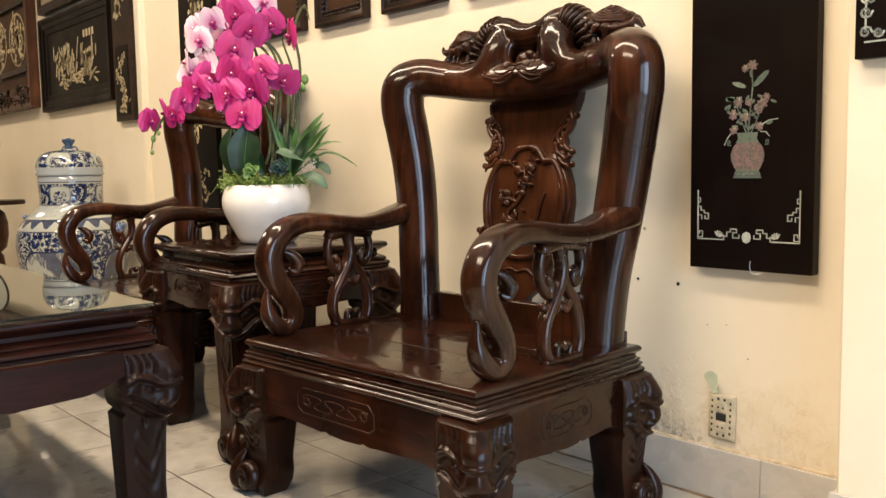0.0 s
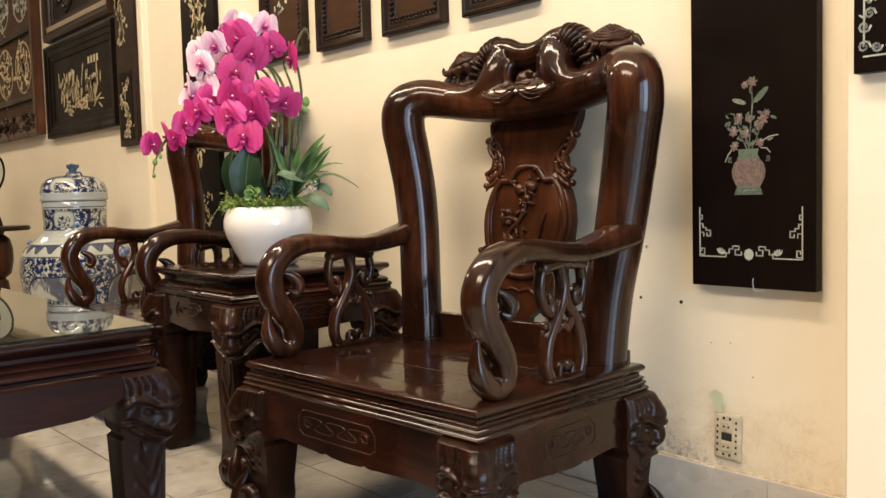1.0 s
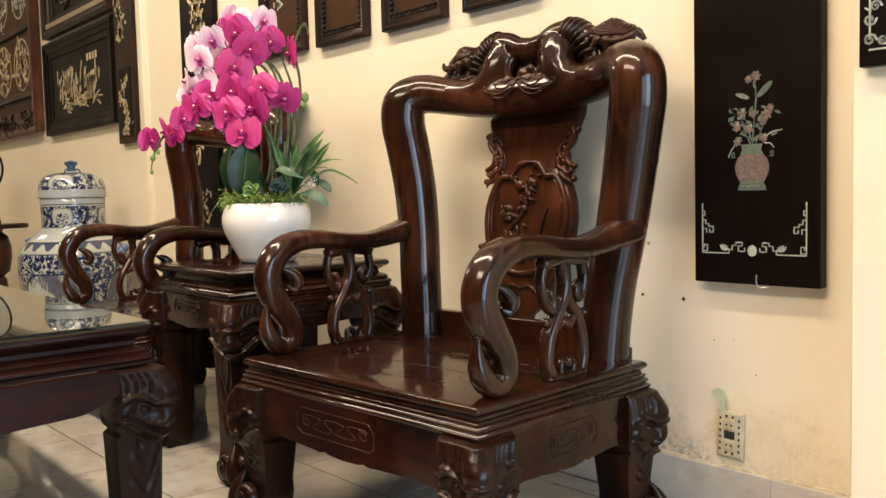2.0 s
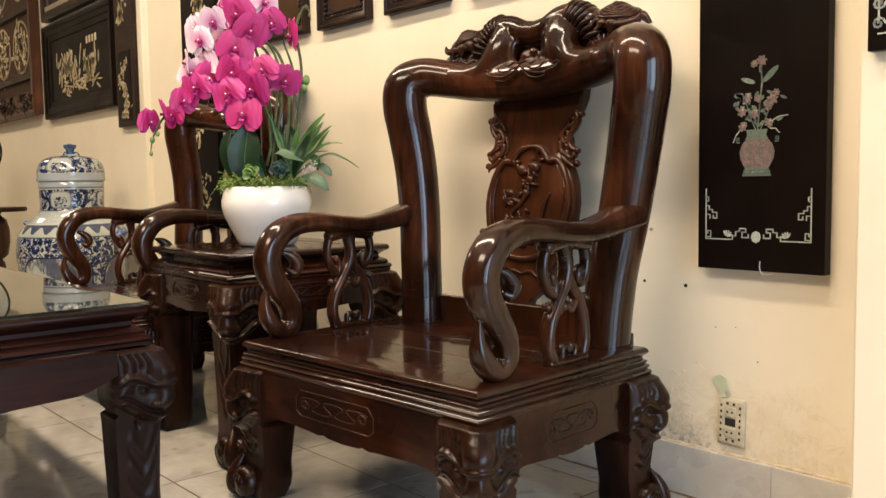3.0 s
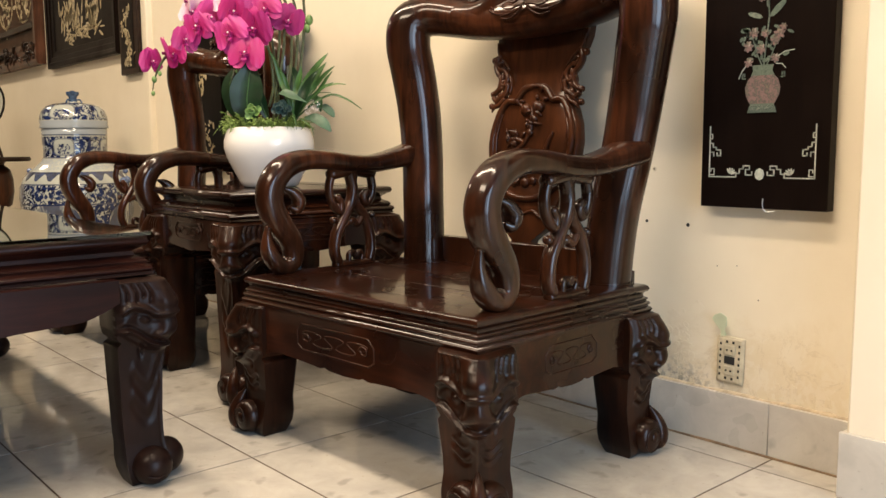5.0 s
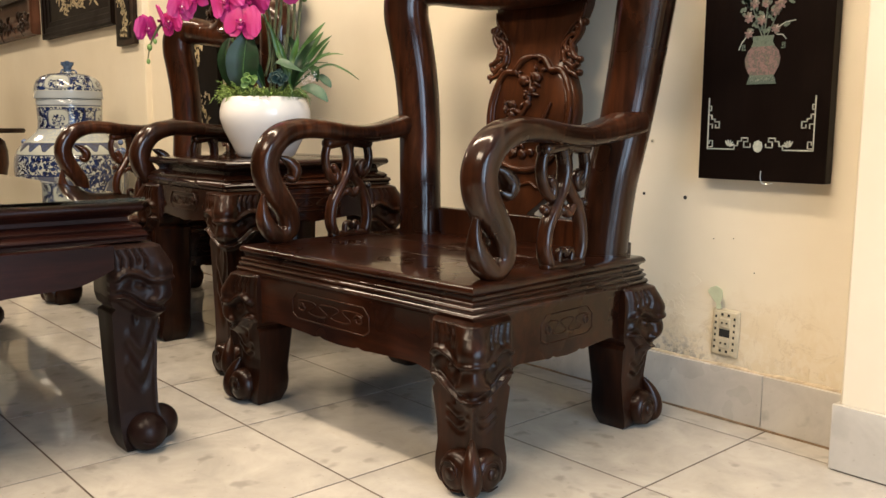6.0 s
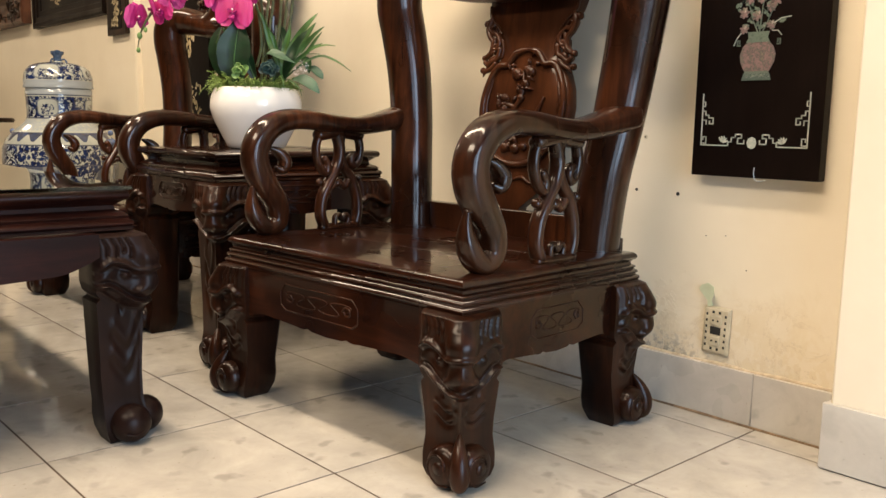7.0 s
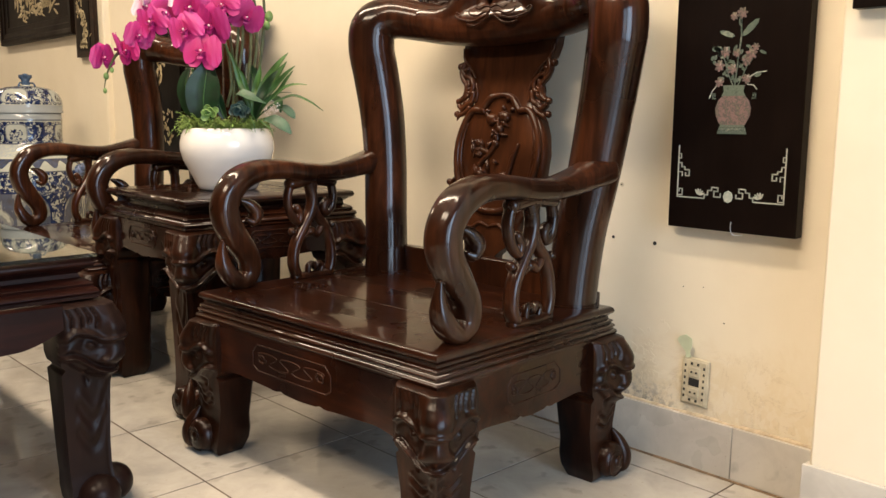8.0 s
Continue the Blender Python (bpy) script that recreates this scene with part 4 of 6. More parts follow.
for za, zb, w in ((0.222, 0.227, 0.028), (0.215, 0.2215, 0.031), (0.208, 0.2145, 0.033)):
    slab_outline(bm, [(-w - 0.004, za), (w - 0.004, za), (w * 0.94 - 0.004, zb), (-w * 0.94 - 0.004, zb)], F, F - 0.0024, lambda a, b, t: (a, t, b))
part("vase_foot", bm, PEARL_GREEN, vp, "green pearl vase foot")
for s in (-1, 1):
    bm = bmesh.new()
    strip(bm, F, [(-0.004 + s * 0.042, 0.282), (-0.004 + s * 0.048, 0.282), (-0.004 + s * 0.048, 0.292), (-0.004 + s * 0.043, 0.292), (-0.004 + s * 0.043, 0.287)], 0.003)
    part("vase_ear", bm, PEARL_GREEN, vp)
rnd = random.Random(12)
bm, bg, bw = bmesh.new(), bmesh.new(), bmesh.new()
for cx, cz, r in ((0.005, 0.455, 0.014), (-0.012, 0.450, 0.010), (-0.028, 0.378, 0.013), (-0.040, 0.350, 0.014), (0.030, 0.372, 0.015), (0.020, 0.358, 0.012), (-0.01, 0.342, 0.013), (-0.038, 0.316, 0.012), (0.022, 0.322, 0.012), (0.038, 0.385, 0.010), (-0.002, 0.375, 0.010)):
    bm = bmesh.new()
    r *= 0.82
    for q in range(7):
        a = q * 0.9 + rnd.random() * 0.3
        chips(bm, F, [(cx + math.cos(a) * r * 0.55, cz + math.sin(a) * r * 0.55, r * 1.1, r * 0.55, a)], 0.0012 + 0.0002 * q)
    part("blossom_inlay", bm, PEARL_PINK, vp)
for x, z, l, w, a in ((0.025, 0.425, 0.048, 0.014, 0.75), (-0.026, 0.415, 0.036, 0.011, -0.35), (0.002, 0.440, 0.02, 0.007, 1.5)):
    chips(bg, F, [(x, z, l, w, a)])
strip(bg, F, [(0.003, 0.445), (0.006, 0.41), (0.001, 0.36), (-0.003, 0.31)], 0.0028)
strip(bg, F, [(-0.03, 0.365), (-0.018, 0.33), (-0.008, 0.31)], 0.002)
strip(bg, F, [(0.028, 0.365), (0.014, 0.33), (0.004, 0.31)], 0.002)
strip(bw, F, [(-0.045, 0.308), (-0.054, 0.297), (-0.060, 0.283)], 0.0018)
strip(bw, F, [(0.028, 0.325), (0.044, 0.334), (0.064, 0.336)], 0.0018)
strip(bw, F, [(0.026, 0.31), (0.038, 0.309), (0.046, 0.300)], 0.0018)
for q in range(44):
    s = rnd.choice((-1, 1))
    chips(bg, F, [(-0.003 + s * abs(rnd.gauss(0.022, 0.016)), rnd.uniform(0.315, 0.392), rnd.uniform(0.009, 0.017), rnd.uniform(0.005, 0.008), rnd.uniform(0, 3.1))], 0.001)
for q in range(9):
    chips(bg, F, [(-0.050 + rnd.gauss(0, 0.008), 0.375 + rnd.gauss(0, 0.010), 0.011, 0.007, rnd.uniform(0, 3.1))], 0.001)
tagged(part("leaf_inlay", bg, PEARL_GREEN, vp), kind="stuff")
tagged(part("tendril_inlay", bw, PEARL, vp), kind="stuff")
bm = bmesh.new()
tube(bm, [(0.010, -0.034, -0.002), (0.007, -0.034, 0.010), (0.008, -0.034, 0.022)], 0.0012, 6)
tube(bm, [(0.010, -0.034, -0.002), (0.016, -0.030, -0.006), (0.030, -0.024, -0.004)], 0.0012, 6)
part("wire_hook", bm, plain("bright_wire", (0.7, 0.7, 0.68), 0.3, 0.9), vp)

# panel on the pilaster
rp = lacquer_panel("lacquer_panel", 1.025, 1.32, 0.993, 1.95, 0.360, 0.026, "black lacquer panel with silvery scroll inlay on the pilaster")
F = -0.026
bm = bmesh.new()
strip(bm, F, [(-0.128, 0.05), (-0.128, 0.80)], 0.003)
strip(bm, F, [(-0.128, 0.030), (0.128, 0.030)], 0.003)
for cx, cz, r, s in ((-0.128, 0.048, 0.012, 1), (-0.105, 0.046, 0.010, -1), (-0.128, 0.085, 0.012, -1), (-0.118, 0.108, 0.011, 1), (-0.08, 0.045, 0.010, 1), (-0.055, 0.045, 0.009, -1)):
    strip(bm, F, [(cx + math.cos(a) * r * (1 - 0.075 * q), cz + s * math.sin(a) * r * (1 - 0.075 * q)) for q, a in ((q, q * 0.75) for q in range(12))], 0.0035)
chips(bm, F, spray(rnd, -0.118, 0.10, 0.26, 0.03, 26, 0.018))
part("scroll_inlay", bm, PEARL, rp)

# tall panel behind the far chair, and the narrow one on the pilaster
tp = lacquer_panel("tall_inlaid_panel", -2.064, -1.742, 0.62, 2.20, WALL_Y - 0.001, 0.026, "tall dark wooden panel with golden pearl branch inlay")
bm = bmesh.new()
chips(bm, -0.026, spray(random.Random(5), -0.03, 0.75, 1.45, 0.15, 230, 0.045))
chips(bm, -0.026, spray(random.Random(6), -0.05, 0.30, 0.60, 0.09, 90, 0.036))
chips(bm, -0.026, spray(random.Random(8), 0.02, 0.06, 0.2, 0.10, 30, 0.026))
tagged(part("branch_inlay", bm, PEARL_GOLD, tp), kind="stuff")
np_ = thing("narrow_inlaid_panel", pose(-2.672, WALL_Y - 0.031, 1.082), "narrow brown wooden panel with pearl figures inlaid", "wall panel")
part("board", boxed(-0.118, 0.118, -0.022, -0.0005, 0, 1.05, bev=0.003), FRAMEWOOD, np_)
part("panel", boxed(-0.088, 0.07, -0.0245, -0.021, 0.03, 0.38), LACQUER, np_)
bm = bmesh.new()
chips(bm, -0.0247, spray(random.Random(9), -0.01, 0.05, 0.33, 0.10, 95, 0.028))
chips(bm, -0.0225, spray(random.Random(10), -0.05, 0.52, 0.86, 0.09, 110, 0.04))
tagged(part("inlay", bm, PEARL_GOLD, np_), kind="stuff")

# wide picture with pearl shapes
wp = thing("wide_picture", pose(-3.46, WALL_Y - 0.001, 1.205), "wide black framed panel with clusters of pearl inlay", "picture")
bm = bmesh.new()
ring_frame(bm, -0.578, 0.578, 0, 0.57, [(0, 0), (0, -0.03), (0.012, -0.036), (0.03, -0.032), (0.036, -0.026), (0.062, -0.024), (0.068, -0.018), (0.098, -0.014), (0.104, -0.004)])
part("frame_moulding", bm, LACQUER, wp, angle=30)
part("panel", boxed(-0.476, 0.476, -0.008, -0.003, 0.10, 0.47), LACQUER, wp)
bm = bmesh.new()
rnd = random.Random(21)
for cx, n, w in ((-0.20, 84, 0.085), (0.17, 60, 0.065)):
    for q in range(n):
        x = cx + rnd.gauss(0, w)
        chips(bm, -0.008, [(x, 0.285 + rnd.gauss(0, 0.035) + 0.03 * math.sin(x * 26), rnd.uniform(0.04, 0.10), rnd.uniform(0.008, 0.018), rnd.gauss(1.45, 0.32))])
tagged(part("inlay", bm, PEARL_GOLD, wp), kind="stuff")
bm = bmesh.new()
for q in range(46):
    chips(bm, -0.008, [(rnd.uniform(-0.28, 0.34), 0.165 + rnd.gauss(0, 0.02) + (0.03 if rnd.random() > 0.6 else 0), rnd.uniform(0.04, 0.09), rnd.uniform(0.008, 0.016), rnd.gauss(0, 0.35))])
tagged(part("ground_inlay", bm, PEARL_GOLD, wp), kind="stuff")
bm = bmesh.new()
for q in range(4):
    box(bm, 0.13 + q * 0.045, 0.155 + q * 0.045, -0.0095, -0.0078, 0.385, 0.425)
part("writing_bars", bm, PEARL_GOLD, wp)

# carved panel above it
cp = thing("relief_picture", pose(-3.43, WALL_Y - 0.001, 1.80), "dark carved wooden panel with a notched border", "wall panel")
bm = bmesh.new()
ring_frame(bm, -0.56, 0.56, 0, 0.55, [(0, 0), (0, -0.04), (0.02, -0.05), (0.04, -0.046), (0.05, -0.032), (0.085, -0.03), (0.09, -0.02), (0.12, -0.018), (0.125, -0.004)])
part("frame_moulding", bm, FRAMEWOOD, cp, angle=30)
part("panel", boxed(-0.44, 0.44, -0.012, -0.003, 0.12, 0.43), LACQUER, cp)
bm = bmesh.new()
for q in range(44):
    x = -0.50 + q * 0.0233
    box(bm, x, x + 0.012, -0.037, -0.030, 0.055, 0.083)
tagged(part("notch_border", bm, plain("pale_worn_wood", (0.26, 0.20, 0.13), 0.5), cp), kind="stuff")
bm = bmesh.new()
for q in range(46):
    c = Vector((rnd.uniform(-0.40, 0.40), -0.014, rnd.uniform(0.15, 0.41)))
    w = rnd.uniform(0, 6.3)
    d = Vector((math.cos(w), 0, math.sin(w))) * 0.04
    d2 = Vector((-d.z, 0, d.x)) * 0.6
    tube(bm, [c - d, c - d * 0.3 + d2, c + d * 0.5 + d2 * 0.3, c + d], [0.004, 0.011, 0.010, 0.003], 6, 3)
part("relief", bm, FRAMEWOOD, cp)

# large framed piece at the far end of the wall
lp = thing("carved_cabinet_panel", pose(-4.80, WALL_Y - 0.001, 1.25), "large brown carved wall panel with pearl discs and fretwork foot", "wall panel")
bm = bmesh.new()
ring_frame(bm, -0.64, 0.64, 0.0, 1.5, [(0, 0), (0, -0.05), (0.015, -0.058), (0.055, -0.055), (0.06, -0.044), (0.10, -0.044), (0.105, -0.03), (0.15, -0.028), (0.155, -0.01)])
part("frame_moulding", bm, wood("reddish_frame_wood", (0.045, 0.020, 0.012), (0.125, 0.052, 0.028), 0.35, 0.4, 2, 0.15), lp, angle=30)
part("panel", boxed(-0.50, 0.50, -0.014, -0.003, 0.14, 1.36), PANELBROWN, lp)
part("cross_bar", boxed(-0.50, 0.50, -0.034, -0.012, 0.68, 0.72, bev=0.004), FRAMEWOOD, lp)
part("lower_bar", boxed(-0.50, 0.50, -0.034, -0.012, 0.24, 0.28, bev=0.004), FRAMEWOOD, lp)
bm = bmesh.new()
for q in range(52):
    c = Vector((rnd.uniform(-0.60, 0.60), -0.05, rnd.uniform(0.02, 0.13)))
    w = rnd.uniform(0, 6.3)
    d = Vector((math.cos(w), 0, math.sin(w))) * 0.035
    tube(bm, [c - d, c + Vector((0, -0.006, 0.012)), c + d], [0.004, 0.012, 0.003], 6, 3)
tagged(part("fretwork", bm, FRAMEWOOD, lp), kind="stuff")
for zc, rr in ((0.47, 0.17), (0.93, 0.15)):
    for cx in (0.27, -0.15):
        bm = bmesh.new()
        n = 28
        strip(bm, -0.014, [(cx + rr * math.cos(2 * math.pi * q / n), zc + rr * math.sin(2 * math.pi * q / n)) for q in range(n + 1)], 0.014)
        chips(bm, -0.014, [(cx + rnd.gauss(0, rr * 0.38), zc + rnd.gauss(0, rr * 0.4), rnd.uniform(0.03, 0.07), rnd.uniform(0.015, 0.03), rnd.uniform(0, 3.1)) for q in range(70)])
        part("pearl_disc", bm, PEARL_GOLD if zc < 0.6 else PEARL, lp)


# ---- blue and white jar ----
def porcelain():
    m, nt, b = material("blue_white_porcelain")
    vec = coords(nt)
    sep = nt.nodes.new("ShaderNodeSeparateXYZ")
    nt.links.new(vec, sep.inputs[0])
    Z = sep.outputs["Z"]
    ang = calc(nt, "ARCTAN2", sep.outputs["Y"], sep.outputs["X"])

    def band(lo, hi):
        return calc(nt, "MULTIPLY", calc(nt, "GREATER_THAN", Z, lo), calc(nt, "LESS_THAN", Z, hi))

    vine = calc(nt, "ABSOLUTE", calc(nt, "SUBTRACT", noise_tex(nt, vec, 26.0, 2, 0.5, 1.8), 0.5))
    vine = ramp(nt, vine, [(0.056, (1, 1, 1)), (0.070, (0, 0, 0))])
    buds = node(nt, "ShaderNodeTexVoronoi", Scale=38.0)
    nt.links.new(vec, buds.inputs["Vector"])
    petal = calc(nt, "MULTIPLY_ADD", noise_tex(nt, vec, 120.0, 2), 0.5, buds.outputs["Distance"])
    petal = ramp(nt, petal, [(0.66, (1, 1, 1)), (0.72, (0, 0, 0))])
    leafy = calc(nt, "MAXIMUM", vine, petal)
    fine = ramp(nt, noise_tex(nt, vec, 60.0, 3, 0.55, 1.5), [(0.47, (0, 0, 0)), (0.52, (1, 1, 1))])
    wash = noise_tex(nt, vec, 9.0, 4, 0.6)
    white = ramp(nt, wash, [(0.3, (0.31, 0.335, 0.31)), (0.7, (0.41, 0.43, 0.385))])
    blue = ramp(nt, noise_tex(nt, vec, 30.0, 3), [(0.35, (0.004, 0.008, 0.040)), (0.65, (0.014, 0.030, 0.105))])
    # rounded windows left white inside the foliage
    wv = calc(nt, "FRACT", calc(nt, "MULTIPLY_ADD", ang, 4 / (2 * math.pi), 0.16))
    wx = calc(nt, "ABSOLUTE", calc(nt, "SUBTRACT", wv, 0.5))

    def window(zc, hz, hw):
        dz = calc(nt, "DIVIDE", calc(nt, "SUBTRACT", Z, zc), hz)
        dx = calc(nt, "DIVIDE", wx, hw)
        return calc(nt, "LESS_THAN", calc(nt, "ADD", calc(nt, "POWER", calc(nt, "ABSOLUTE", dz), 4.0), calc(nt, "POWER", dx, 4.0)), 1.0)

    def foliage(lo, hi, zc, hz, hw):
        win = window(zc, hz, hw)
        inner = calc(nt, "MULTIPLY", calc(nt, "MULTIPLY", win, fine), window(zc - 0.01, hz * 0.6, hw * 0.6))
        edge = calc(nt, "SUBTRACT", win, window(zc, hz * 0.86, hw * 0.90))
        outer = calc(nt, "MULTIPLY", leafy, calc(nt, "SUBTRACT", 1.0, win))
        return calc(nt, "MULTIPLY", calc(nt, "ADD", calc(nt, "ADD", outer, inner), calc(nt, "MULTIPLY", edge, 0.6)), band(lo, hi))

    f = foliage(0.845, 0.93, 0.885, 0.036, 0.27)
    f = calc(nt, "ADD", f, foliage(0.665, 0.765, 0.715, 0.042, 0.22))
    low = calc(nt, "MULTIPLY", leafy, band(0.444, 0.535))
    f = calc(nt, "ADD", f, low)
    # scene panels on the belly
    pan = calc(nt, "MULTIPLY", window(0.27, 0.17, 0.42), band(0.08, 0.44))
    # figures and screens inside the panels, in washes of blue
    tall = noise_tex(nt, coords(nt, (1, 1, 0.45)), 17.0, 3, 0.5, 0.6)
    blocks = ramp(nt, tall, [(0.42, (0, 0, 0)), (0.44, (0.6, 0.6, 0.6)), (0.50, (0.65, 0.65, 0.65)), (0.52, (1, 1, 1))])
    lattice = calc(nt, "MULTIPLY", calc(nt, "GREATER_THAN", calc(nt, "SINE", calc(nt, "MULTIPLY", ang, 90.0)), 0.3), calc(nt, "LESS_THAN", noise_tex(nt, vec, 6.0, 1), 0.42))
    blocks = calc(nt, "MAXIMUM", blocks, lattice)
    rim = calc(nt, "MULTIPLY", calc(nt, "SUBTRACT", window(0.27, 0.18, 0.44), window(0.27, 0.17, 0.42)), band(0.08, 0.445))
    f = calc(nt, "ADD", f, rim)
    f = calc(nt, "ADD", f, calc(nt, "MULTIPLY", pan, calc(nt, "MULTIPLY", blocks, 0.85)))
    f = calc(nt, "ADD", f, calc(nt, "MULTIPLY", calc(nt, "MULTIPLY", leafy, calc(nt, "SUBTRACT", 1.0, window(0.27, 0.18, 0.44))), band(0.08, 0.44)))
    # lappets under the neck and thin rings
    lap = calc(nt, "MULTIPLY", calc(nt, "GREATER_THAN", calc(nt, "SINE", calc(nt, "MULTIPLY", ang, 20.0)), calc(nt, "MULTIPLY_ADD", Z, -60.0, 34.1)), band(0.553, 0.590))
    lap = calc(nt, "ADD", lap, band(0.588, 0.596))
    f = calc(nt, "ADD", f, calc(nt, "MULTIPLY", lap, 0.9))
    for lo in (0.534, 0.438, 0.660, 0.770):
        f = calc(nt, "ADD", f, calc(nt, "MULTIPLY", band(lo, lo + 0.006), 0.8))
    grey = calc(nt, "MULTIPLY", calc(nt, "ADD", band(0.776, 0.842), calc(nt, "MULTIPLY", band(0.605, 0.658), fine)), 0.7)
    col = mix(nt, grey, white, (0.27, 0.31, 0.36))
    cl = nt.nodes.new("ShaderNodeClamp")
    nt.links.new(f, cl.inputs[0])
    col = mix(nt, cl.outputs[0], col, blue)
    nt.links.new(col, b.inputs["Base Color"])
    b.inputs["Roughness"].default_value = 0.12
    b.inputs["Coat Weight"].default_value = 0.4
    return m


PORCELAIN = porcelain()
jar = thing("porcelain_jar", pose(-2.73, 0.15, 0, 0, 0, 20), "large blue and white porcelain jar with domed lid", "jar")
bm = bmesh.new()
lathe(bm, [(0.0, 0.0), (0.165, 0.0), (0.172, 0.012), (0.178, 0.05), (0.205, 0.15), (0.238, 0.27), (0.258, 0.38), (0.266, 0.46), (0.262, 0.52), (0.246, 0.56), (0.218, 0.595), (0.185, 0.622), (0.160, 0.645), (0.150, 0.665), (0.148, 0.70), (0.151, 0.765), (0.153, 0.80), (0.147, 0.806)], 56)
part("body", bm, PORCELAIN, jar)
bm = bmesh.new()
lathe(bm, [(0.145, 0.803), (0.158, 0.806), (0.160, 0.814), (0.157, 0.822), (0.158, 0.845), (0.155, 0.868), (0.145, 0.893), (0.125, 0.913), (0.092, 0.925), (0.05, 0.931), (0.028, 0.933), (0.024, 0.937), (0.0, 0.938)], 56)
lid = part("lid", bm, PORCELAIN, jar, "domed blue and white lid")
bm = bmesh.new()
lathe(bm, [(0.0, 0.934), (0.020, 0.936), (0.017, 0.945), (0.020, 0.962), (0.030, 0.972), (0.030, 0.985), (0.022, 0.980), (0.010, 0.990), (0.0, 0.992)], 20)
for q in range(3):
    a = q * 2.1 + 0.6
    tube(bm, [(0.018 * math.cos(a), 0.018 * math.sin(a), 0.946), (0.034 * math.cos(a), 0.034 * math.sin(a), 0.946), (0.042 * math.cos(a), 0.042 * math.sin(a), 0.932)], [0.005, 0.004, 0.005], 6)
part("knob", bm, plain("blue_glaze", (0.05, 0.09, 0.17), 0.15, var=0.5, scale=60), lid, "dark blue glazed knob")
for s in (-1, 1):
    bm = bmesh.new()
    a = math.radians(195 if s < 0 else 15)
    c = Vector((0.262 * math.cos(a), 0.262 * math.sin(a), 0.535))
    ball(bm, c, 0.026, 1.0, 1.0, 1.2)
    ball(bm, c * 1.07 + Vector((0, 0, -0.02)), 0.02)
    ball(bm, c * 1.05 + Vector((0, 0, 0.035)), 0.014)
    part("lug", bm, plain("mottled_blue_glaze", (0.10, 0.14, 0.26), 0.2, var=0.8, scale=90), jar)

# turned stand with a plate at the far end
st = thing("turned_stand", pose(-4.2, 0.14, 0), "reddish turned wooden pedestal stand", "stand")
bm = bmesh.new()
lathe(bm, [(0.0, 0.0), (0.16, 0.0), (0.16, 0.03), (0.10, 0.06), (0.06, 0.14), (0.075, 0.22), (0.065, 0.31), (0.05, 0.33), (0.085, 0.36), (0.10, 0.44), (0.10, 0.52), (0.085, 0.58), (0.05, 0.61), (0.06, 0.63)], 28)
part("column", bm, ROSEWOOD_RED, st)
bm = bmesh.new()
lathe(bm, [(0.0, 0.63), (0.20, 0.632), (0.208, 0.645), (0.20, 0.66), (0.0, 0.66)], 36)
part("top", bm, FRAMEWOOD, st)
pl = thing("display_plate", pose(-4.36, 0.14, 0.985), "round pearl-inlaid plate with black rim on a stand", "plate")
m = Matrix.Rotation(radians(35), 4, "Z") @ Matrix.Rotation(radians(78), 4, "X")
bm = bmesh.new()
lathe(bm, [(0.0, -0.006), (0.13, -0.004), (0.155, 0.010), (0.160, 0.014), (0.150, 0.016), (0.13, 0.003), (0.0, 0.0)], 40, m)
part("dish", bm, PEARL, pl)
bm = bmesh.new()
tube(bm, [m @ Vector((0.158 * math.cos(w), 0.158 * math.sin(w), 0.013)) for w in (2 * math.pi * q / 40 for q in range(41))], 0.007, 8, 1, dome=False)
part("rim", bm, LACQUER, pl)
bm = bmesh.new()
for s in (-1, 1):
    tube(bm, [(s * 0.05, 0.07, -0.322), (s * 0.05, 0.03, -0.15), (s * 0.04, 0.03, 0.02)], 0.010, 8)
    tube(bm, [(s * 0.05, -0.09, -0.318), (s * 0.05, -0.06, -0.22), (s * 0.05, 0.03, -0.15)], 0.010, 8)
part("easel", bm, FRAMEWOOD, pl)

# ---- flower pot and orchids on the side table ----
POT = Vector((-0.644, 0.041, 0.583))
pot = thing("flower_pot", Matrix.Translation(POT), "round white glazed ceramic flower pot on the side table", "flower pot")
bm = bmesh.new()
lathe(bm, [(0.0, 0.0), (0.078, 0.0), (0.086, 0.004), (0.094, 0.02), (0.112, 0.055), (0.129, 0.090), (0.1365, 0.118), (0.136, 0.140), (0.130, 0.162), (0.122, 0.178), (0.116, 0.181), (0.113, 0.176), (0.118, 0.160), (0.121, 0.14)], 48)
WHITE = plain("white_glaze", (0.78, 0.75, 0.72), 0.10, var=0.03, scale=8, Coat_Weight=0.3)
part("bowl", bm, WHITE, pot)
bm = bmesh.new()
lathe(bm, [(0.0, 0.158), (0.06, 0.160), (0.117, 0.152)], 32)
part("moss_bed", bm, plain("dark_moss", (0.03, 0.04, 0.015), 0.9, var=0.5, scale=80), pot)


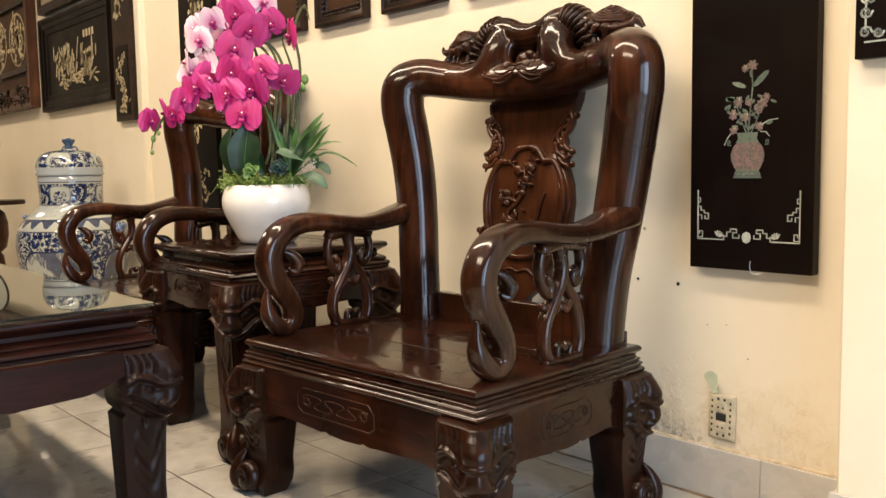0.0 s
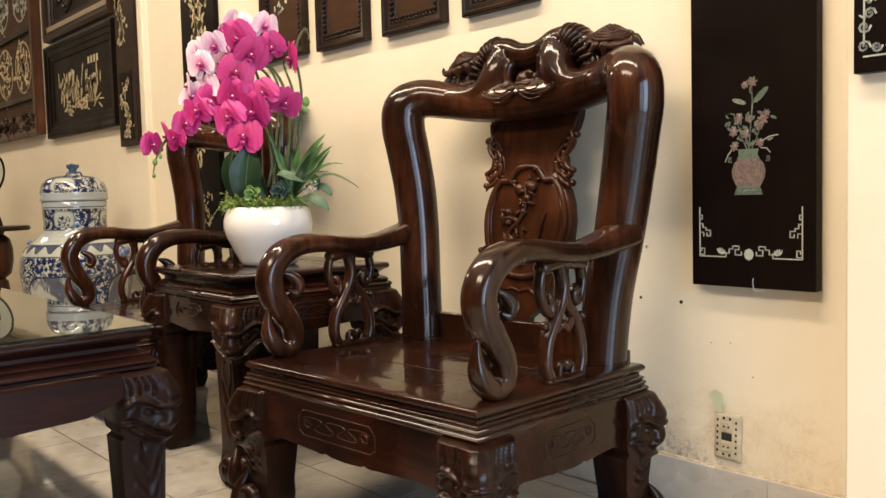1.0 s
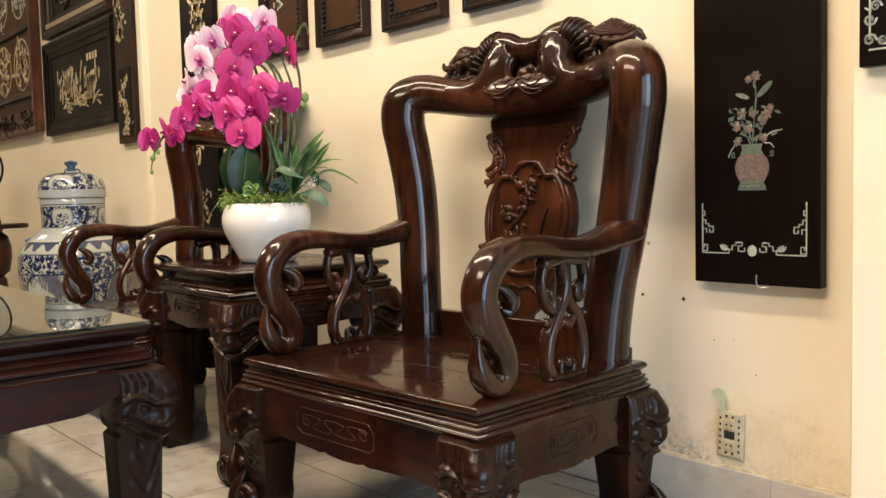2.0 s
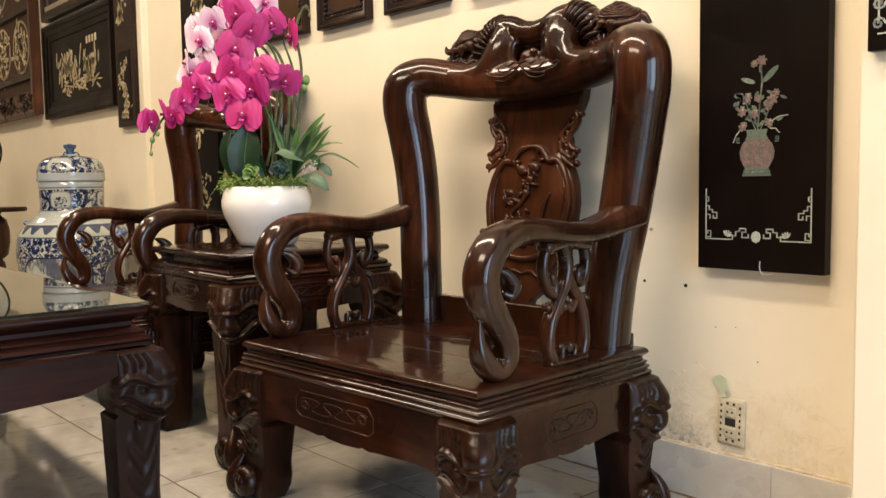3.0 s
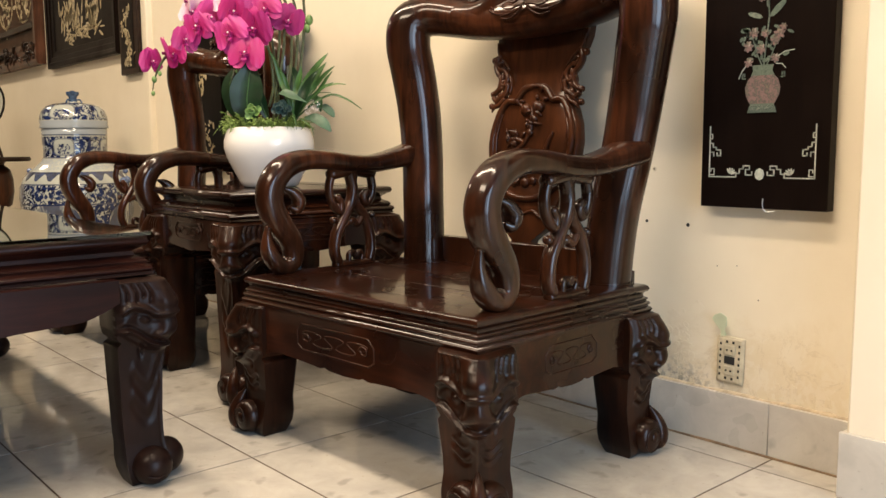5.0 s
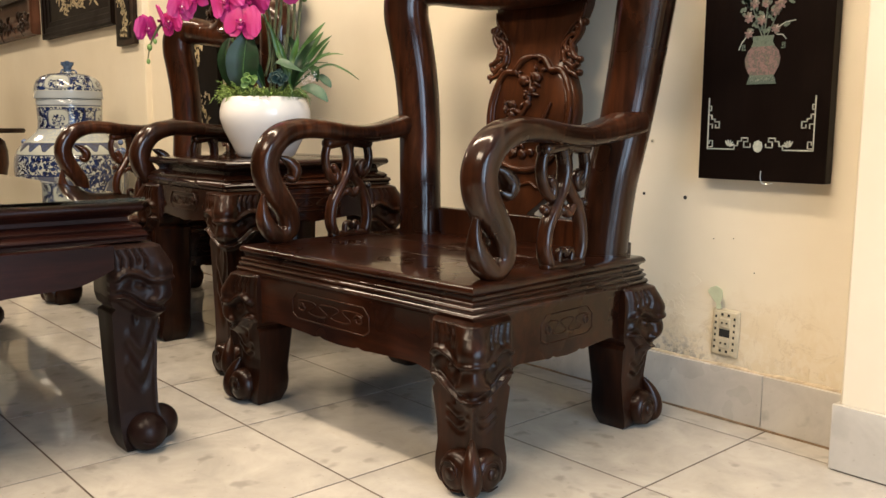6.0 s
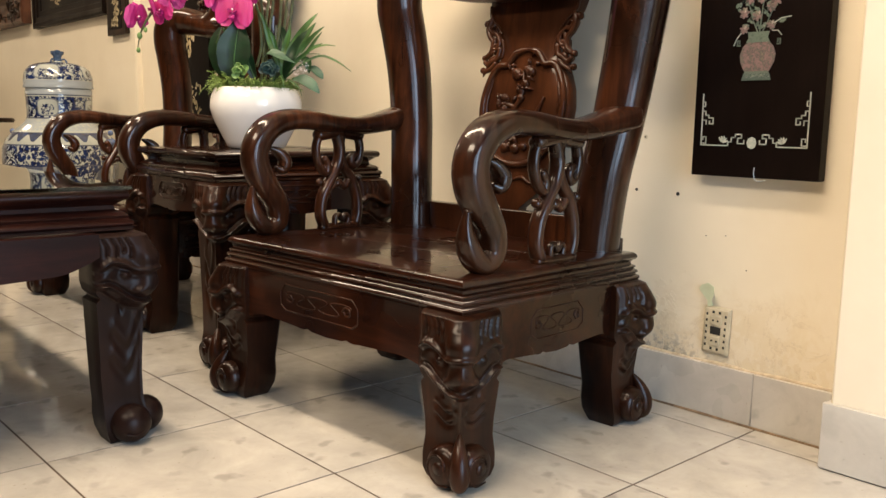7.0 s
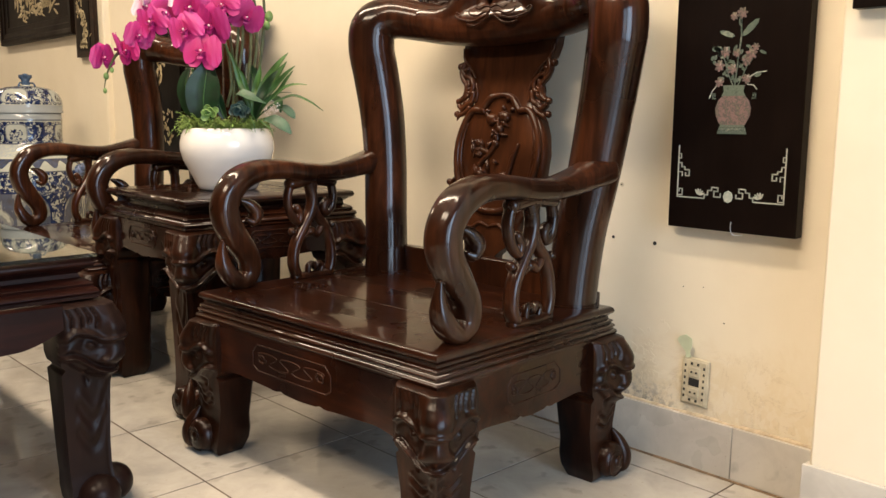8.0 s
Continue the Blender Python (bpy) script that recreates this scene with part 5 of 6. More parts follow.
def petal_paint(name, edge, middle, vein):
    m, nt, b = material(name)
    n = noise_tex(nt, coords(nt), 55.0, 3, 0.5)
    geo = nt.nodes.new("ShaderNodeTexCoord")
    sep = nt.nodes.new("ShaderNodeSeparateXYZ")
    nt.links.new(geo.outputs["Object"], sep.inputs[0])
    rad = calc(nt, "SQRT", calc(nt, "ADD", calc(nt, "POWER", sep.outputs["X"], 2.0), calc(nt, "POWER", sep.outputs["Y"], 2.0)))
    col = ramp(nt, rad, [(0.006, vein), (0.026, middle), (0.046, edge)])
    ang = calc(nt, "ARCTAN2", sep.outputs["Y"], sep.outputs["X"])
    ray = calc(nt, "SINE", calc(nt, "MULTIPLY_ADD", n, 5.0, calc(nt, "MULTIPLY", ang, 46.0)))
    col = mix(nt, calc(nt, "MULTIPLY_ADD", ray, 0.07, calc(nt, "MULTIPLY", n, 0.32)), col, vein)
    info = nt.nodes.new("ShaderNodeObjectInfo")
    col = mix(nt, calc(nt, "MULTIPLY", info.outputs["Random"], 0.75), col, middle)
    nt.links.new(col, b.inputs["Base Color"])
    b.inputs["Roughness"].default_value = 0.5
    b.inputs["Subsurface Weight"].default_value = 0.15
    b.inputs["Subsurface Radius"].default_value = (0.01, 0.004, 0.006)
    bump(nt, b, calc(nt, "ADD", ray, n), 0.03, 0.0006)
    return m


MAGENTA = petal_paint("magenta_petal", (0.56, 0.055, 0.285), (0.42, 0.012, 0.140), (0.24, 0.003, 0.060))
PALE = petal_paint("pale_pink_petal", (0.80, 0.70, 0.69), (0.72, 0.44, 0.56), (0.50, 0.05, 0.24))
LIP = plain("dark_lip", (0.34, 0.006, 0.13), 0.45, var=0.4, scale=90)
LIP_TIP = plain("white_column", (0.85, 0.75, 0.70), 0.4, var=0.1)
LEAF = plain("dark_leaf", (0.0065, 0.026, 0.0085), 0.42, var=0.5, scale=22)
LEAF_MID = plain("grass_leaf", (0.045, 0.110, 0.024), 0.4, var=0.4, scale=25)
LEAF_GREY = plain("greyish_leaf", (0.060, 0.115, 0.065), 0.5, var=0.35, scale=25)
LEAF_LIGHT = plain("light_green_leaf", (0.16, 0.27, 0.075), 0.45, var=0.35, scale=40)
STEM = plain("green_brown_stem", (0.075, 0.085, 0.03), 0.5, var=0.4, scale=50)
MOSS = plain("yellow_green_sprig", (0.17, 0.25, 0.05), 0.6, var=0.5, scale=60)


def blade(bm, line, widths, up, cup=0.15, n=4, thick=0.0008, fold=0.0, wave=0.0):
    """A leaf or petal along a line of points; up: roughly its face's normal."""
    pts = catmull(line, n)
    ww = [v.x for v in catmull([(w, 0, 0) for w in widths], n)]
    up = Vector(up)
    rings = []
    for i, p in enumerate(pts):
        t = (pts[min(i + 1, len(pts) - 1)] - pts[max(i - 1, 0)]).normalized()
        s = t.cross(up)
        if s.length < 0.05:
            s = t.cross(Vector((0.3, 0.5, 0.8)))
        s.normalize()
        nn = s.cross(t).normalized()
        w = max(ww[i], 0.0005)
        lift = lambda c: cup * w * c * c + fold * w * abs(c) + wave * w * abs(c) * math.sin(i * 1.9 + (2.1 if c > 0 else 0.4) + 40 * abs(widths[1]))
        top = [p + s * w * c + nn * (lift(c) + thick) for c in (-1, -0.5, 0, 0.5, 1)]
        low = [p + s * w * c + nn * (lift(c) - thick) for c in (1, 0.5, 0, -0.5, -1)]
        rings.append([q.copy() for q in top + low])
    skin(bm, rings)


def orchid_mesh(variant):
    rnd = random.Random(variant)
    bm = bmesh.new()
    # two broad side petals, three narrower sepals; face looks to +z
    for ang, length, width in ((14, 0.050, 0.042), (166, 0.050, 0.042), (90, 0.056, 0.022), (224, 0.054, 0.020), (316, 0.054, 0.020)):
        a = radians(ang + rnd.uniform(-8, 8))
        d = Vector((math.cos(a), math.sin(a), 0))
        k = rnd.uniform(0.9, 1.1)
        bend = rnd.uniform(-0.012, 0.004)
        broad = width > 0.025
        zz = 0.002 if broad else -0.003
        line = [d * 0.003 + Vector((0, 0, zz)), d * length * 0.35 * k + Vector((0, 0, zz + 0.003)), d * length * 0.72 * k + Vector((0, 0, zz + 0.001)), d * length * k + Vector((0, 0, zz + bend))]
        blade(bm, line, [0.009, width * 0.84, width * 1.0, width * 0.45] if broad else [0.005, width * 0.75, width * 0.85, 0.003], (0, 0, 1), rnd.uniform(-0.10, 0.10), wave=rnd.uniform(0.03, 0.10))
    me = bpy.data.meshes.new("orchid_flower")
    bmesh.ops.recalc_face_normals(bm, faces=bm.faces)
    for f in bm.faces:
        f.smooth = True
    for e in bm.edges:
        if len(e.link_faces) == 2 and e.calc_face_angle(0) > 0.9:
            e.smooth = False
    bm.to_mesh(me)
    bm.free()
    return me


def lip_mesh():
    bm = bmesh.new()
    ball(bm, (0, -0.006, 0.008), 0.008, 1.0, 1.2, 0.9)
    for s in (-1, 1):
        blade(bm, [(0, -0.006, 0.006), (s * 0.009, -0.004, 0.014), (s * 0.011, 0.004, 0.018)], [0.004, 0.007, 0.002], (0, 1, 0.5))
    blade(bm, [(0, -0.008, 0.008), (0, -0.018, 0.014), (0, -0.026, 0.010)], [0.005, 0.008, 0.001], (0, 0, 1))
    count = len(bm.faces)
    bm.faces.ensure_lookup_table()
    ball(bm, (0, 0.003, 0.015), 0.0032, 1, 1, 0.9, 1)
    bm.faces.ensure_lookup_table()
    for f in bm.faces[count:]:
        f.material_index = 1
    return bm


AWAY = Vector((-0.743, 0.669, 0))
ACROSS = Vector((0.669, 0.743, 0))


def at_plant(a, z, d=0.0):
    """a metres across the plant, z up, d towards the room's open side; from the pot's foot."""
    return ACROSS * a + Vector((0, 0, z)) - AWAY * d


plant = thing("orchid_arrangement", Matrix.Translation(POT), "magenta and pale pink orchids with mixed green leaves", "orchids")
K = 0.00175
Q = lambda x, y, d=0.0: at_plant((x - 476) * K, 0.204 + (353 - y) * K, d)
MAG = [(426, 61, .03), (452, 91, .05), (484, 78, .03), (518, 95, 0), (424, 121, .05), (422, 163, .07), (471, 159, .05), (505, 174, .02), (414, 201, .08), (456, 191, .08), (441, 235, .09), (354, 186, .04), (378, 170, .04), (329, 208, .04), (295, 225, .02), (266, 242, .02), (312, 232, .03)]
PNK = [(386, 74, .04), (365, 106, .05), (412, 36, .0), (471, 38, .0), (337, 140, .02), (371, 148, .03), (354, 84, .02), (432, 42, .01), (345, 160, .02), (395, 100, .0)]
variants = {mat.name: [] for mat in (MAGENTA, PALE)}
for mat in (MAGENTA, PALE):
    for v in range(3):
        me = orchid_mesh(v + (3 if mat is PALE else 0))
        me.materials.append(mat)
        variants[mat.name].append(me)
lipm = None
rnd = random.Random(5)
for mat, spots in ((MAGENTA, MAG), (PALE, PNK)):
    for i, (x, y, d) in enumerate(spots):
        fl = new("orchid_flower", variants[mat.name][i % 3])
        fl.parent = plant
        fl["label"] = "magenta orchid blossom" if mat is MAGENTA else "pale pink orchid blossom"
        side = i in (3, 13, 14, 15) if mat is MAGENTA else i in (2, 3, 4)
        yaw = rnd.uniform(-34, 30) + (rnd.choice((-62, 55)) if side else 0)
        face = Matrix.Rotation(math.atan2(-AWAY.y, -AWAY.x) + radians(yaw), 4, "Z") @ Matrix.Rotation(radians(90 + rnd.uniform(-6, 22)), 4, "Y") @ Matrix.Rotation(radians(90 + rnd.uniform(-25, 25)), 4, "Z")
        size = rnd.uniform(0.90, 1.08) * (0.85 if x < 340 else 0.92 if mat is PALE else 1.0)
        fl.matrix_basis = Matrix.Translation(Q(x + 12, y + 10, d)) @ face @ Matrix.Diagonal((size, size, size, 1))
        if lipm is None:
            lip = part("lip", lip_mesh(), (LIP, LIP_TIP), fl, "dark crimson lip")
            lipm = lip.data
        else:
            lip = new("lip", lipm)
            lip.parent = fl
            lip["label"] = "dark crimson lip"
# stems
Q0 = Q
Q = lambda x, y, d=0.0: Q0(x + 12, y + (10 if y < 320 else 0), d)
STEMS = [
    [Q(480, 358, 0), Q(486, 280, .01), Q(496, 200, .0), Q(487, 130, .0), Q(455, 85, .02), Q(426, 62, .02)],
    [Q(490, 358, .0), Q(505, 260, .0), Q(506, 170, -.01), Q(478, 110, -.01), Q(430, 118, .03), Q(415, 200, .06)],
    [Q(475, 358, .02), Q(484, 260, .02), Q(488, 180, .0), Q(470, 120, .0), Q(420, 100, .01), Q(370, 140, .02), Q(340, 175, .02)],
    [Q(485, 358, -.02), Q(512, 250, -.02), Q(515, 160, -.03), Q(500, 100, -.02), Q(520, 92, -.01)],
    [Q(470, 330, .03), Q(478, 280, .03), Q(470, 215, .04), Q(440, 190, .05), Q(390, 182, .03), Q(340, 205, .02), Q(295, 228, .01), Q(272, 262, .01), Q(264, 292, .01)],
    [Q(478, 340, -.03), Q(470, 200, -.03), Q(440, 90, -.03), Q(412, 45, -.02), Q(470, 38, -.02)],
    [Q(500, 350, -.03), Q(520, 240, -.04), Q(528, 150, -.04), Q(520, 80, -.04), Q(540, 40, -.03), Q(548, 66, -.03)],
]
for line in STEMS:
    bm = bmesh.new()
    tube(bm, line, [0.0045] * (len(line) - 2) + [0.0028, 0.0015], 7, 5)
    part("stem", bm, STEM, plant)
for x, y, d, r in ((265, 296, .01, .006), (268, 272, .01, .008), (278, 262, .01, .006), (344, 168, .02, .010), (428, 252, .06, .005), (419, 262, .06, .004), (424, 275, .06, .004), (540, 45, -.03, .004), (546, 58, -.03, .004), (537, 170, -.03, .012), (533, 185, -.03, .010)):
    bm = bmesh.new()
    ball(bm, Q(x, y, d), r, 1, 1, 1.4, 2)
    part("bud", bm, LEAF_LIGHT if y > 100 else STEM, plant)
bm = bmesh.new()
tube(bm, [Q(440, 240, .05), Q(432, 250, .06), Q(424, 262, .06), Q(421, 278, .06)], 0.0014, 6)
part("stem", bm, LEAF_LIGHT, plant)
Q = Q0
# broad leaves
for line, w, mat, up in (
    ([Q(452, 360, .05), Q(448, 330, .066), Q(452, 295, .07), Q(458, 262, .068)], [0.016, 0.043, 0.047, 0.014], LEAF, -AWAY),
    ([Q(440, 358, .03), Q(421, 330, .045), Q(417, 295, .045), Q(424, 268, .04)], [0.010, 0.026, 0.030, 0.008], LEAF, -AWAY - ACROSS),
    ([Q(505, 355, .0), Q(516, 320, .0), Q(522, 285, -.01), Q(512, 258, -.02)], [0.010, 0.020, 0.024, 0.006], LEAF, -AWAY),
    ([Q(480, 350, .05), Q(468, 320, .05), Q(460, 300, .04)], [0.008, 0.02, 0.006], LEAF, -AWAY),
    ([Q(498, 315, .06), Q(512, 309, .08), Q(532, 318, .09), Q(552, 326, .08)], [0.004, 0.014, 0.014, 0.002], LEAF_GREY, (0.2, -0.5, 0.8)),
    ([Q(545, 352, .05), Q(562, 352, .07), Q(580, 362, .08), Q(592, 375, .08)], [0.004, 0.016, 0.016, 0.002], LEAF_GREY, (0.5, -0.6, 0.6)),
    ([Q(560, 335, .0), Q(575, 332, .02), Q(588, 342, .03), Q(594, 350, .03)], [0.004, 0.012, 0.012, 0.002], LEAF_GREY, (0.3, -0.5, 0.8)),
    ([Q(540, 330, .0), Q(555, 318, .02), Q(566, 322, .02), Q(570, 340, .02)], [0.004, 0.014, 0.014, 0.002], LEAF_MID, (0.3, -0.5, 0.8)),
    ([Q(540, 322, -.02), Q(560, 308, -.02), Q(585, 306, -.02)], [0.004, 0.007, 0.002], LEAF_MID, (0, 0, 1)),
):
    bm = bmesh.new()
    blade(bm, line, w, up, -0.10 if mat is LEAF else 0.22, fold=0.42 if mat is LEAF else 0.0, wave=0.03)
    lf = part("leaf", bm, mat, plant)
    if mat is LEAF:
        bm = bmesh.new()
        n_ = Vector(up).normalized() * 0.0012
        tube(bm, [p + n_ for p in line], [0.0016] * (len(line) - 1) + [0.0006], 6, 4)
        part("midrib", bm, LEAF_MID, lf)
for tip, mid, d, w, mat in (((485, 234), (505, 290), .04, .007, LEAF_MID), ((588, 243), (550, 290), .05, .011, LEAF_MID), ((582, 256), (552, 300), .02, .012, LEAF_MID), ((597, 263), (560, 300), .03, .008, LEAF_MID), ((590, 270), (565, 305), .0, .006, LEAF_MID), ((615, 294), (575, 300), .02, .003, LEAF_LIGHT), ((643, 337), (590, 312), .04, .0035, LEAF_MID), ((572, 272), (548, 305), .06, .013, LEAF), ((540, 262), (530, 305), .03, .010, LEAF_MID), ((596, 292), (560, 315), .05, .006, LEAF_MID), ((497, 262), (515, 310), .02, .008, LEAF_MID), ((564, 380), (552, 362), .08, .002, LEAF_MID), ((540, 372), (532, 350), .12, .002, LEAF_MID)):
    bm = bmesh.new()
    b0 = (528, 352)
    blade(bm, [Q(*b0, .03), Q((b0[0] + mid[0]) / 2, (b0[1] + mid[1]) / 2 - 4, .03 + d * 0.5), Q(*mid, d), Q((mid[0] + tip[0]) / 2 + 2, (mid[1] + tip[1]) / 2 - 4, d * 1.2), Q(*tip, d * 1.2)], [w * 0.5, w, w * 1.1, w * 0.8, 0.0006], (0.6, -0.6, 0.6), 0.35)
    part("grass_blade", bm, mat, plant)
# succulent rosette and a grey-blue rosette
for cx, cy, d, mat, rr, n in ((465, 343, .12, LEAF_LIGHT, 0.020, 9), (511, 338, .10, plain("blue_grey_leaf", (0.028, 0.060, 0.055), 0.55, var=0.5), 0.021, 14)):
    bm = bmesh.new()
    c = Q(cx, cy, d)
    for q in range(n):
        a = q * 2.4
        e = 0.3 + 0.7 * (q / n)
        dd = (ACROSS * math.cos(a) * e + Vector((0, 0, 1)) * (math.sin(a) * e * 0.8 + 0.25) - AWAY * (1.1 - e)).normalized() * rr * (0.7 + 0.5 * e)
        blade(bm, [c, c + dd * 0.6, c + dd * 1.1, c + dd * 1.3], [0.003, rr * 0.42, rr * 0.45, 0.002], -AWAY, 0.4, 3, 0.0016)
    tagged(part("rosette", bm, mat, plant), kind="stuff")
# trailing sprigs over the rim
bm = bmesh.new()
rnd = random.Random(31)
for q in range(430):
    a = rnd.uniform(0, 2 * math.pi)
    r = rnd.uniform(0.05, 0.118)
    base = Vector((r * math.cos(a), r * math.sin(a), 0.172))
    left = max(0, -(base.dot(ACROSS)) / 0.12)
    out = Vector((math.cos(a), math.sin(a), 0))
    L = rnd.uniform(0.022, 0.048) * (1 + 0.7 * left)
    tip = base + out * L * rnd.uniform(0.2, 0.9) + Vector((0, 0, L * rnd.uniform(-0.25 if r > 0.1 else 0.4, 0.9)))
    midp = (base + tip) / 2 + Vector((0, 0, L * 0.3))
    tube(bm, [base, midp, tip], [0.0009, 0.0008, 0.0005], 4, 2, dome=False)
    for k in range(7):
        p = base.lerp(midp, k / 3.5) if k < 3.5 else midp.lerp(tip, (k - 3) / 4)
        w = Vector((rnd.gauss(0, 1), rnd.gauss(0, 1), rnd.gauss(0.2, 0.8))).normalized() * rnd.uniform(0.005, 0.010)
        blade(bm, [p, p + w * 0.5, p + w], [0.0009, 0.0028, 0.0004], (0.2, 0.3, 1), 0.1, 1, 0.0003)
tagged(part("sprig_mass", bm, MOSS, plant, "fine yellow-green trailing sprigs"), kind="stuff")
bm = bmesh.new()
for q in range(40):
    ball(bm, Q(556 + rnd.gauss(0, 7), 337 + rnd.gauss(0, 7), .05 + rnd.gauss(0, .01)), 0.0022, sub=1)
tagged(part("blossom_cluster", bm, LIP_TIP, plant), kind="stuff")

# ---- wall socket and marks ----
OLDWHITE = plain("yellowed_plastic", (0.52, 0.46, 0.33), 0.45, var=0.2, scale=40)
# Black on raised pieces: the shade inside holes and slots put into colour.
BLACK = plain("dark_hole", (0.012, 0.011, 0.010), 0.8)
so = thing("wall_socket", pose(0.6845, WALL_Y, 0.2045, 0, 1.5, 0), "yellowed double wall socket with its cover missing", "wall socket")
bm = bmesh.new()
box(bm, -0.034, 0.034, -0.008, -0.0005, -0.056, 0.056, bev=0.004)
box(bm, -0.029, 0.029, -0.0105, -0.007, -0.051, 0.051, bev=0.002)
part("plate", bm, OLDWHITE, so)
for zc in (0.024, -0.024):
    ins = part("insert", boxed(-0.014, 0.014, -0.0135, -0.0095, zc - 0.012, zc + 0.012, bev=0.003), OLDWHITE, so)
    for s in (-1, 1):
        bm = bmesh.new()
        lathe(bm, [(0.0, 0.0), (0.0024, 0.0), (0.0024, 0.002), (0.0, 0.002)], 10, Matrix.Translation((s * 0.006, -0.0128, zc)) @ Matrix.Rotation(radians(90), 4, "X"))
        part("pin_hole", bm, BLACK, ins)
part("opening", boxed(-0.013, 0.013, -0.0118, -0.009, -0.009, 0.009), BLACK, so)
bm = bmesh.new()
for s in (-1, 1):
    for q in range(6):
        z = -0.036 + q * 0.0145
        box(bm, s * 0.0235 - 0.0022, s * 0.0235 + 0.0022, -0.0112, -0.0095, z - 0.003, z + 0.003)
for z in (0.043, -0.043):
    for x in (-0.008, 0.008):
        box(bm, x - 0.0028, x + 0.0028, -0.0112, -0.0095, z - 0.003, z + 0.003)
tagged(part("slot", bm, BLACK, so), kind="stuff")
bm = bmesh.new()
outl = [(-0.004, 0.0), (0.012, 0.004), (0.010, 0.018), (0.016, 0.030), (0.012, 0.048), (-0.002, 0.056), (-0.016, 0.050), (-0.026, 0.040), (-0.024, 0.034), (-0.012, 0.022), (-0.004, 0.014)]
slab_outline(bm, outl, 0.0, 0.0012, lambda a, b, t: (a, -t - 0.004 - 0.010 * math.sin((b + a) * 40) ** 2, b))
paper = finish(bm, "torn_paper", plain("pale_green_paper", (0.58, 0.64, 0.46), 0.7, var=0.1), None)
paper.matrix_world = pose(0.664, WALL_Y - 0.004, 0.258)
tagged(paper, "torn scrap of pale green paper above the socket", "paper scrap")


# A hole is a thin disc on the wall, its inner shade painted black.
def wall_hole(x, z, r, plug=False):
    bm = bmesh.new()
    lathe(bm, [(0.0, 0.0), (r, 0.0), (r * 0.9, 0.0012), (0.0, 0.0006)], 12, Matrix.Rotation(radians(90), 4, "X"))
    ob = finish(bm, "wall_plug" if plug else "screw_hole", OLDWHITE if plug else BLACK, None)
    ob.matrix_world = pose(x, WALL_Y - 0.0002, z)
    tagged(ob, "pale wall plug set in the cream wall" if plug else "small dark drilled hole in the cream wall", "wall plug" if plug else "screw hole")
    if plug:
        bm = bmesh.new()
        lathe(bm, [(0.0, 0.0012), (r * 0.35, 0.0012), (r * 0.35, 0.002), (0.0, 0.002)], 10, Matrix.Rotation(radians(90), 4, "X"))
        part("plug_hole", bm, BLACK, ob)


wall_hole(0.442, 0.514, 0.0040)
wall_hole(0.559, 0.511, 0.0048)
wall_hole(0.461, 0.643, 0.0055, True)
for x, z, r in ((0.640, 0.420, 0.0014), (0.745, 0.352, 0.0016), (0.69, 0.425, 0.0012)):
    wall_hole(x, z, r)

# ---- skirting, its crumbling top, and the floor tiles ----
rnd = random.Random(40)
SK = structure("baseboard", boxed(X0, 1.003, WALL_Y - 0.004, WALL_Y - 0.0005, 0.0, 0.1225), GROUT, "grey stone skirting tiles along the cream wall", "baseboard")
shared = {}


def skirting_tile(parent, x0, x1, y0, y1, z1):
    key = (round(x1 - x0, 3), round(z1, 3))
    if key not in shared:
        b2 = boxed(0, x1 - x0, 0, y1 - y0, 0, z1, bev=0.0012, seg=1)
        ob = finish(b2, "skirting_tile", SKIRT, parent)
        shared[key] = ob.data
    else:
        ob = new("skirting_tile", shared[key])
        ob.parent = parent
    ob.location = (x0, y0, 0.003)
    return ob


bm = bmesh.new()
n = 300
tube(bm, [(X0 + 0.2 + (0.985 - X0 - 0.2) * i / n, WALL_Y - 0.0145, 0.0012 + 0.0012 * noise.noise((i * 0.37, 2, 0))) for i in range(n + 1)], [0.0034 + 0.0016 * noise.noise((i * 0.23, 7, 0)) for i in range(n + 1)], 6, 1)
structure("joint_filler", bm, plain("brown_joint_filler", (0.20, 0.135, 0.08), 0.9, var=0.4, scale=40), "brown dirty joint filler between floor and skirting", "trim", True)
x = 0.785
skirting_tile(SK, x + 0.0012, 1.002, WALL_Y - 0.013, WALL_Y - 0.003, 0.121)
while x > -7.0:
    skirting_tile(SK, x - 0.3988, x, WALL_Y - 0.013, WALL_Y - 0.003, 0.121)
    x -= 0.4
PK = structure("baseboard_pilaster", boxed(0.998, 2.19, 0.356, 0.3615, 0.0, 0.132), GROUT, "grey stone skirting tiles round the pilaster", "baseboard")
for x in (0.990, 1.39, 1.79):
    skirting_tile(PK, x, x + 0.3988, 0.350, 0.360, 0.133)
ret = finish(boxed(0.990, 1.0005, 0.3605, WALL_Y - 0.0135, 0.003, 0.134, bev=0.001, seg=1), "skirting_tile", SKIRT, PK)
bm = bmesh.new()
n = 420
pts = []
for i in range(n + 1):
    x = -3.2 + 4.2 * i / n
    pts.append((x, WALL_Y - 0.001, 0.124 + 0.004 * noise.noise((x * 9, 1.7, 0)) + 0.003 * noise.noise((x * 41, 3, 0))))
rr = [0.0060 + 0.003 * noise.noise((i * 0.21, 5, 0)) for i in range(n + 1)]
tube(bm, pts, rr, 7, 1)
structure("plaster_bead", bm, PLASTER, "crumbling plaster bead above the skirting tiles", "trim", True)
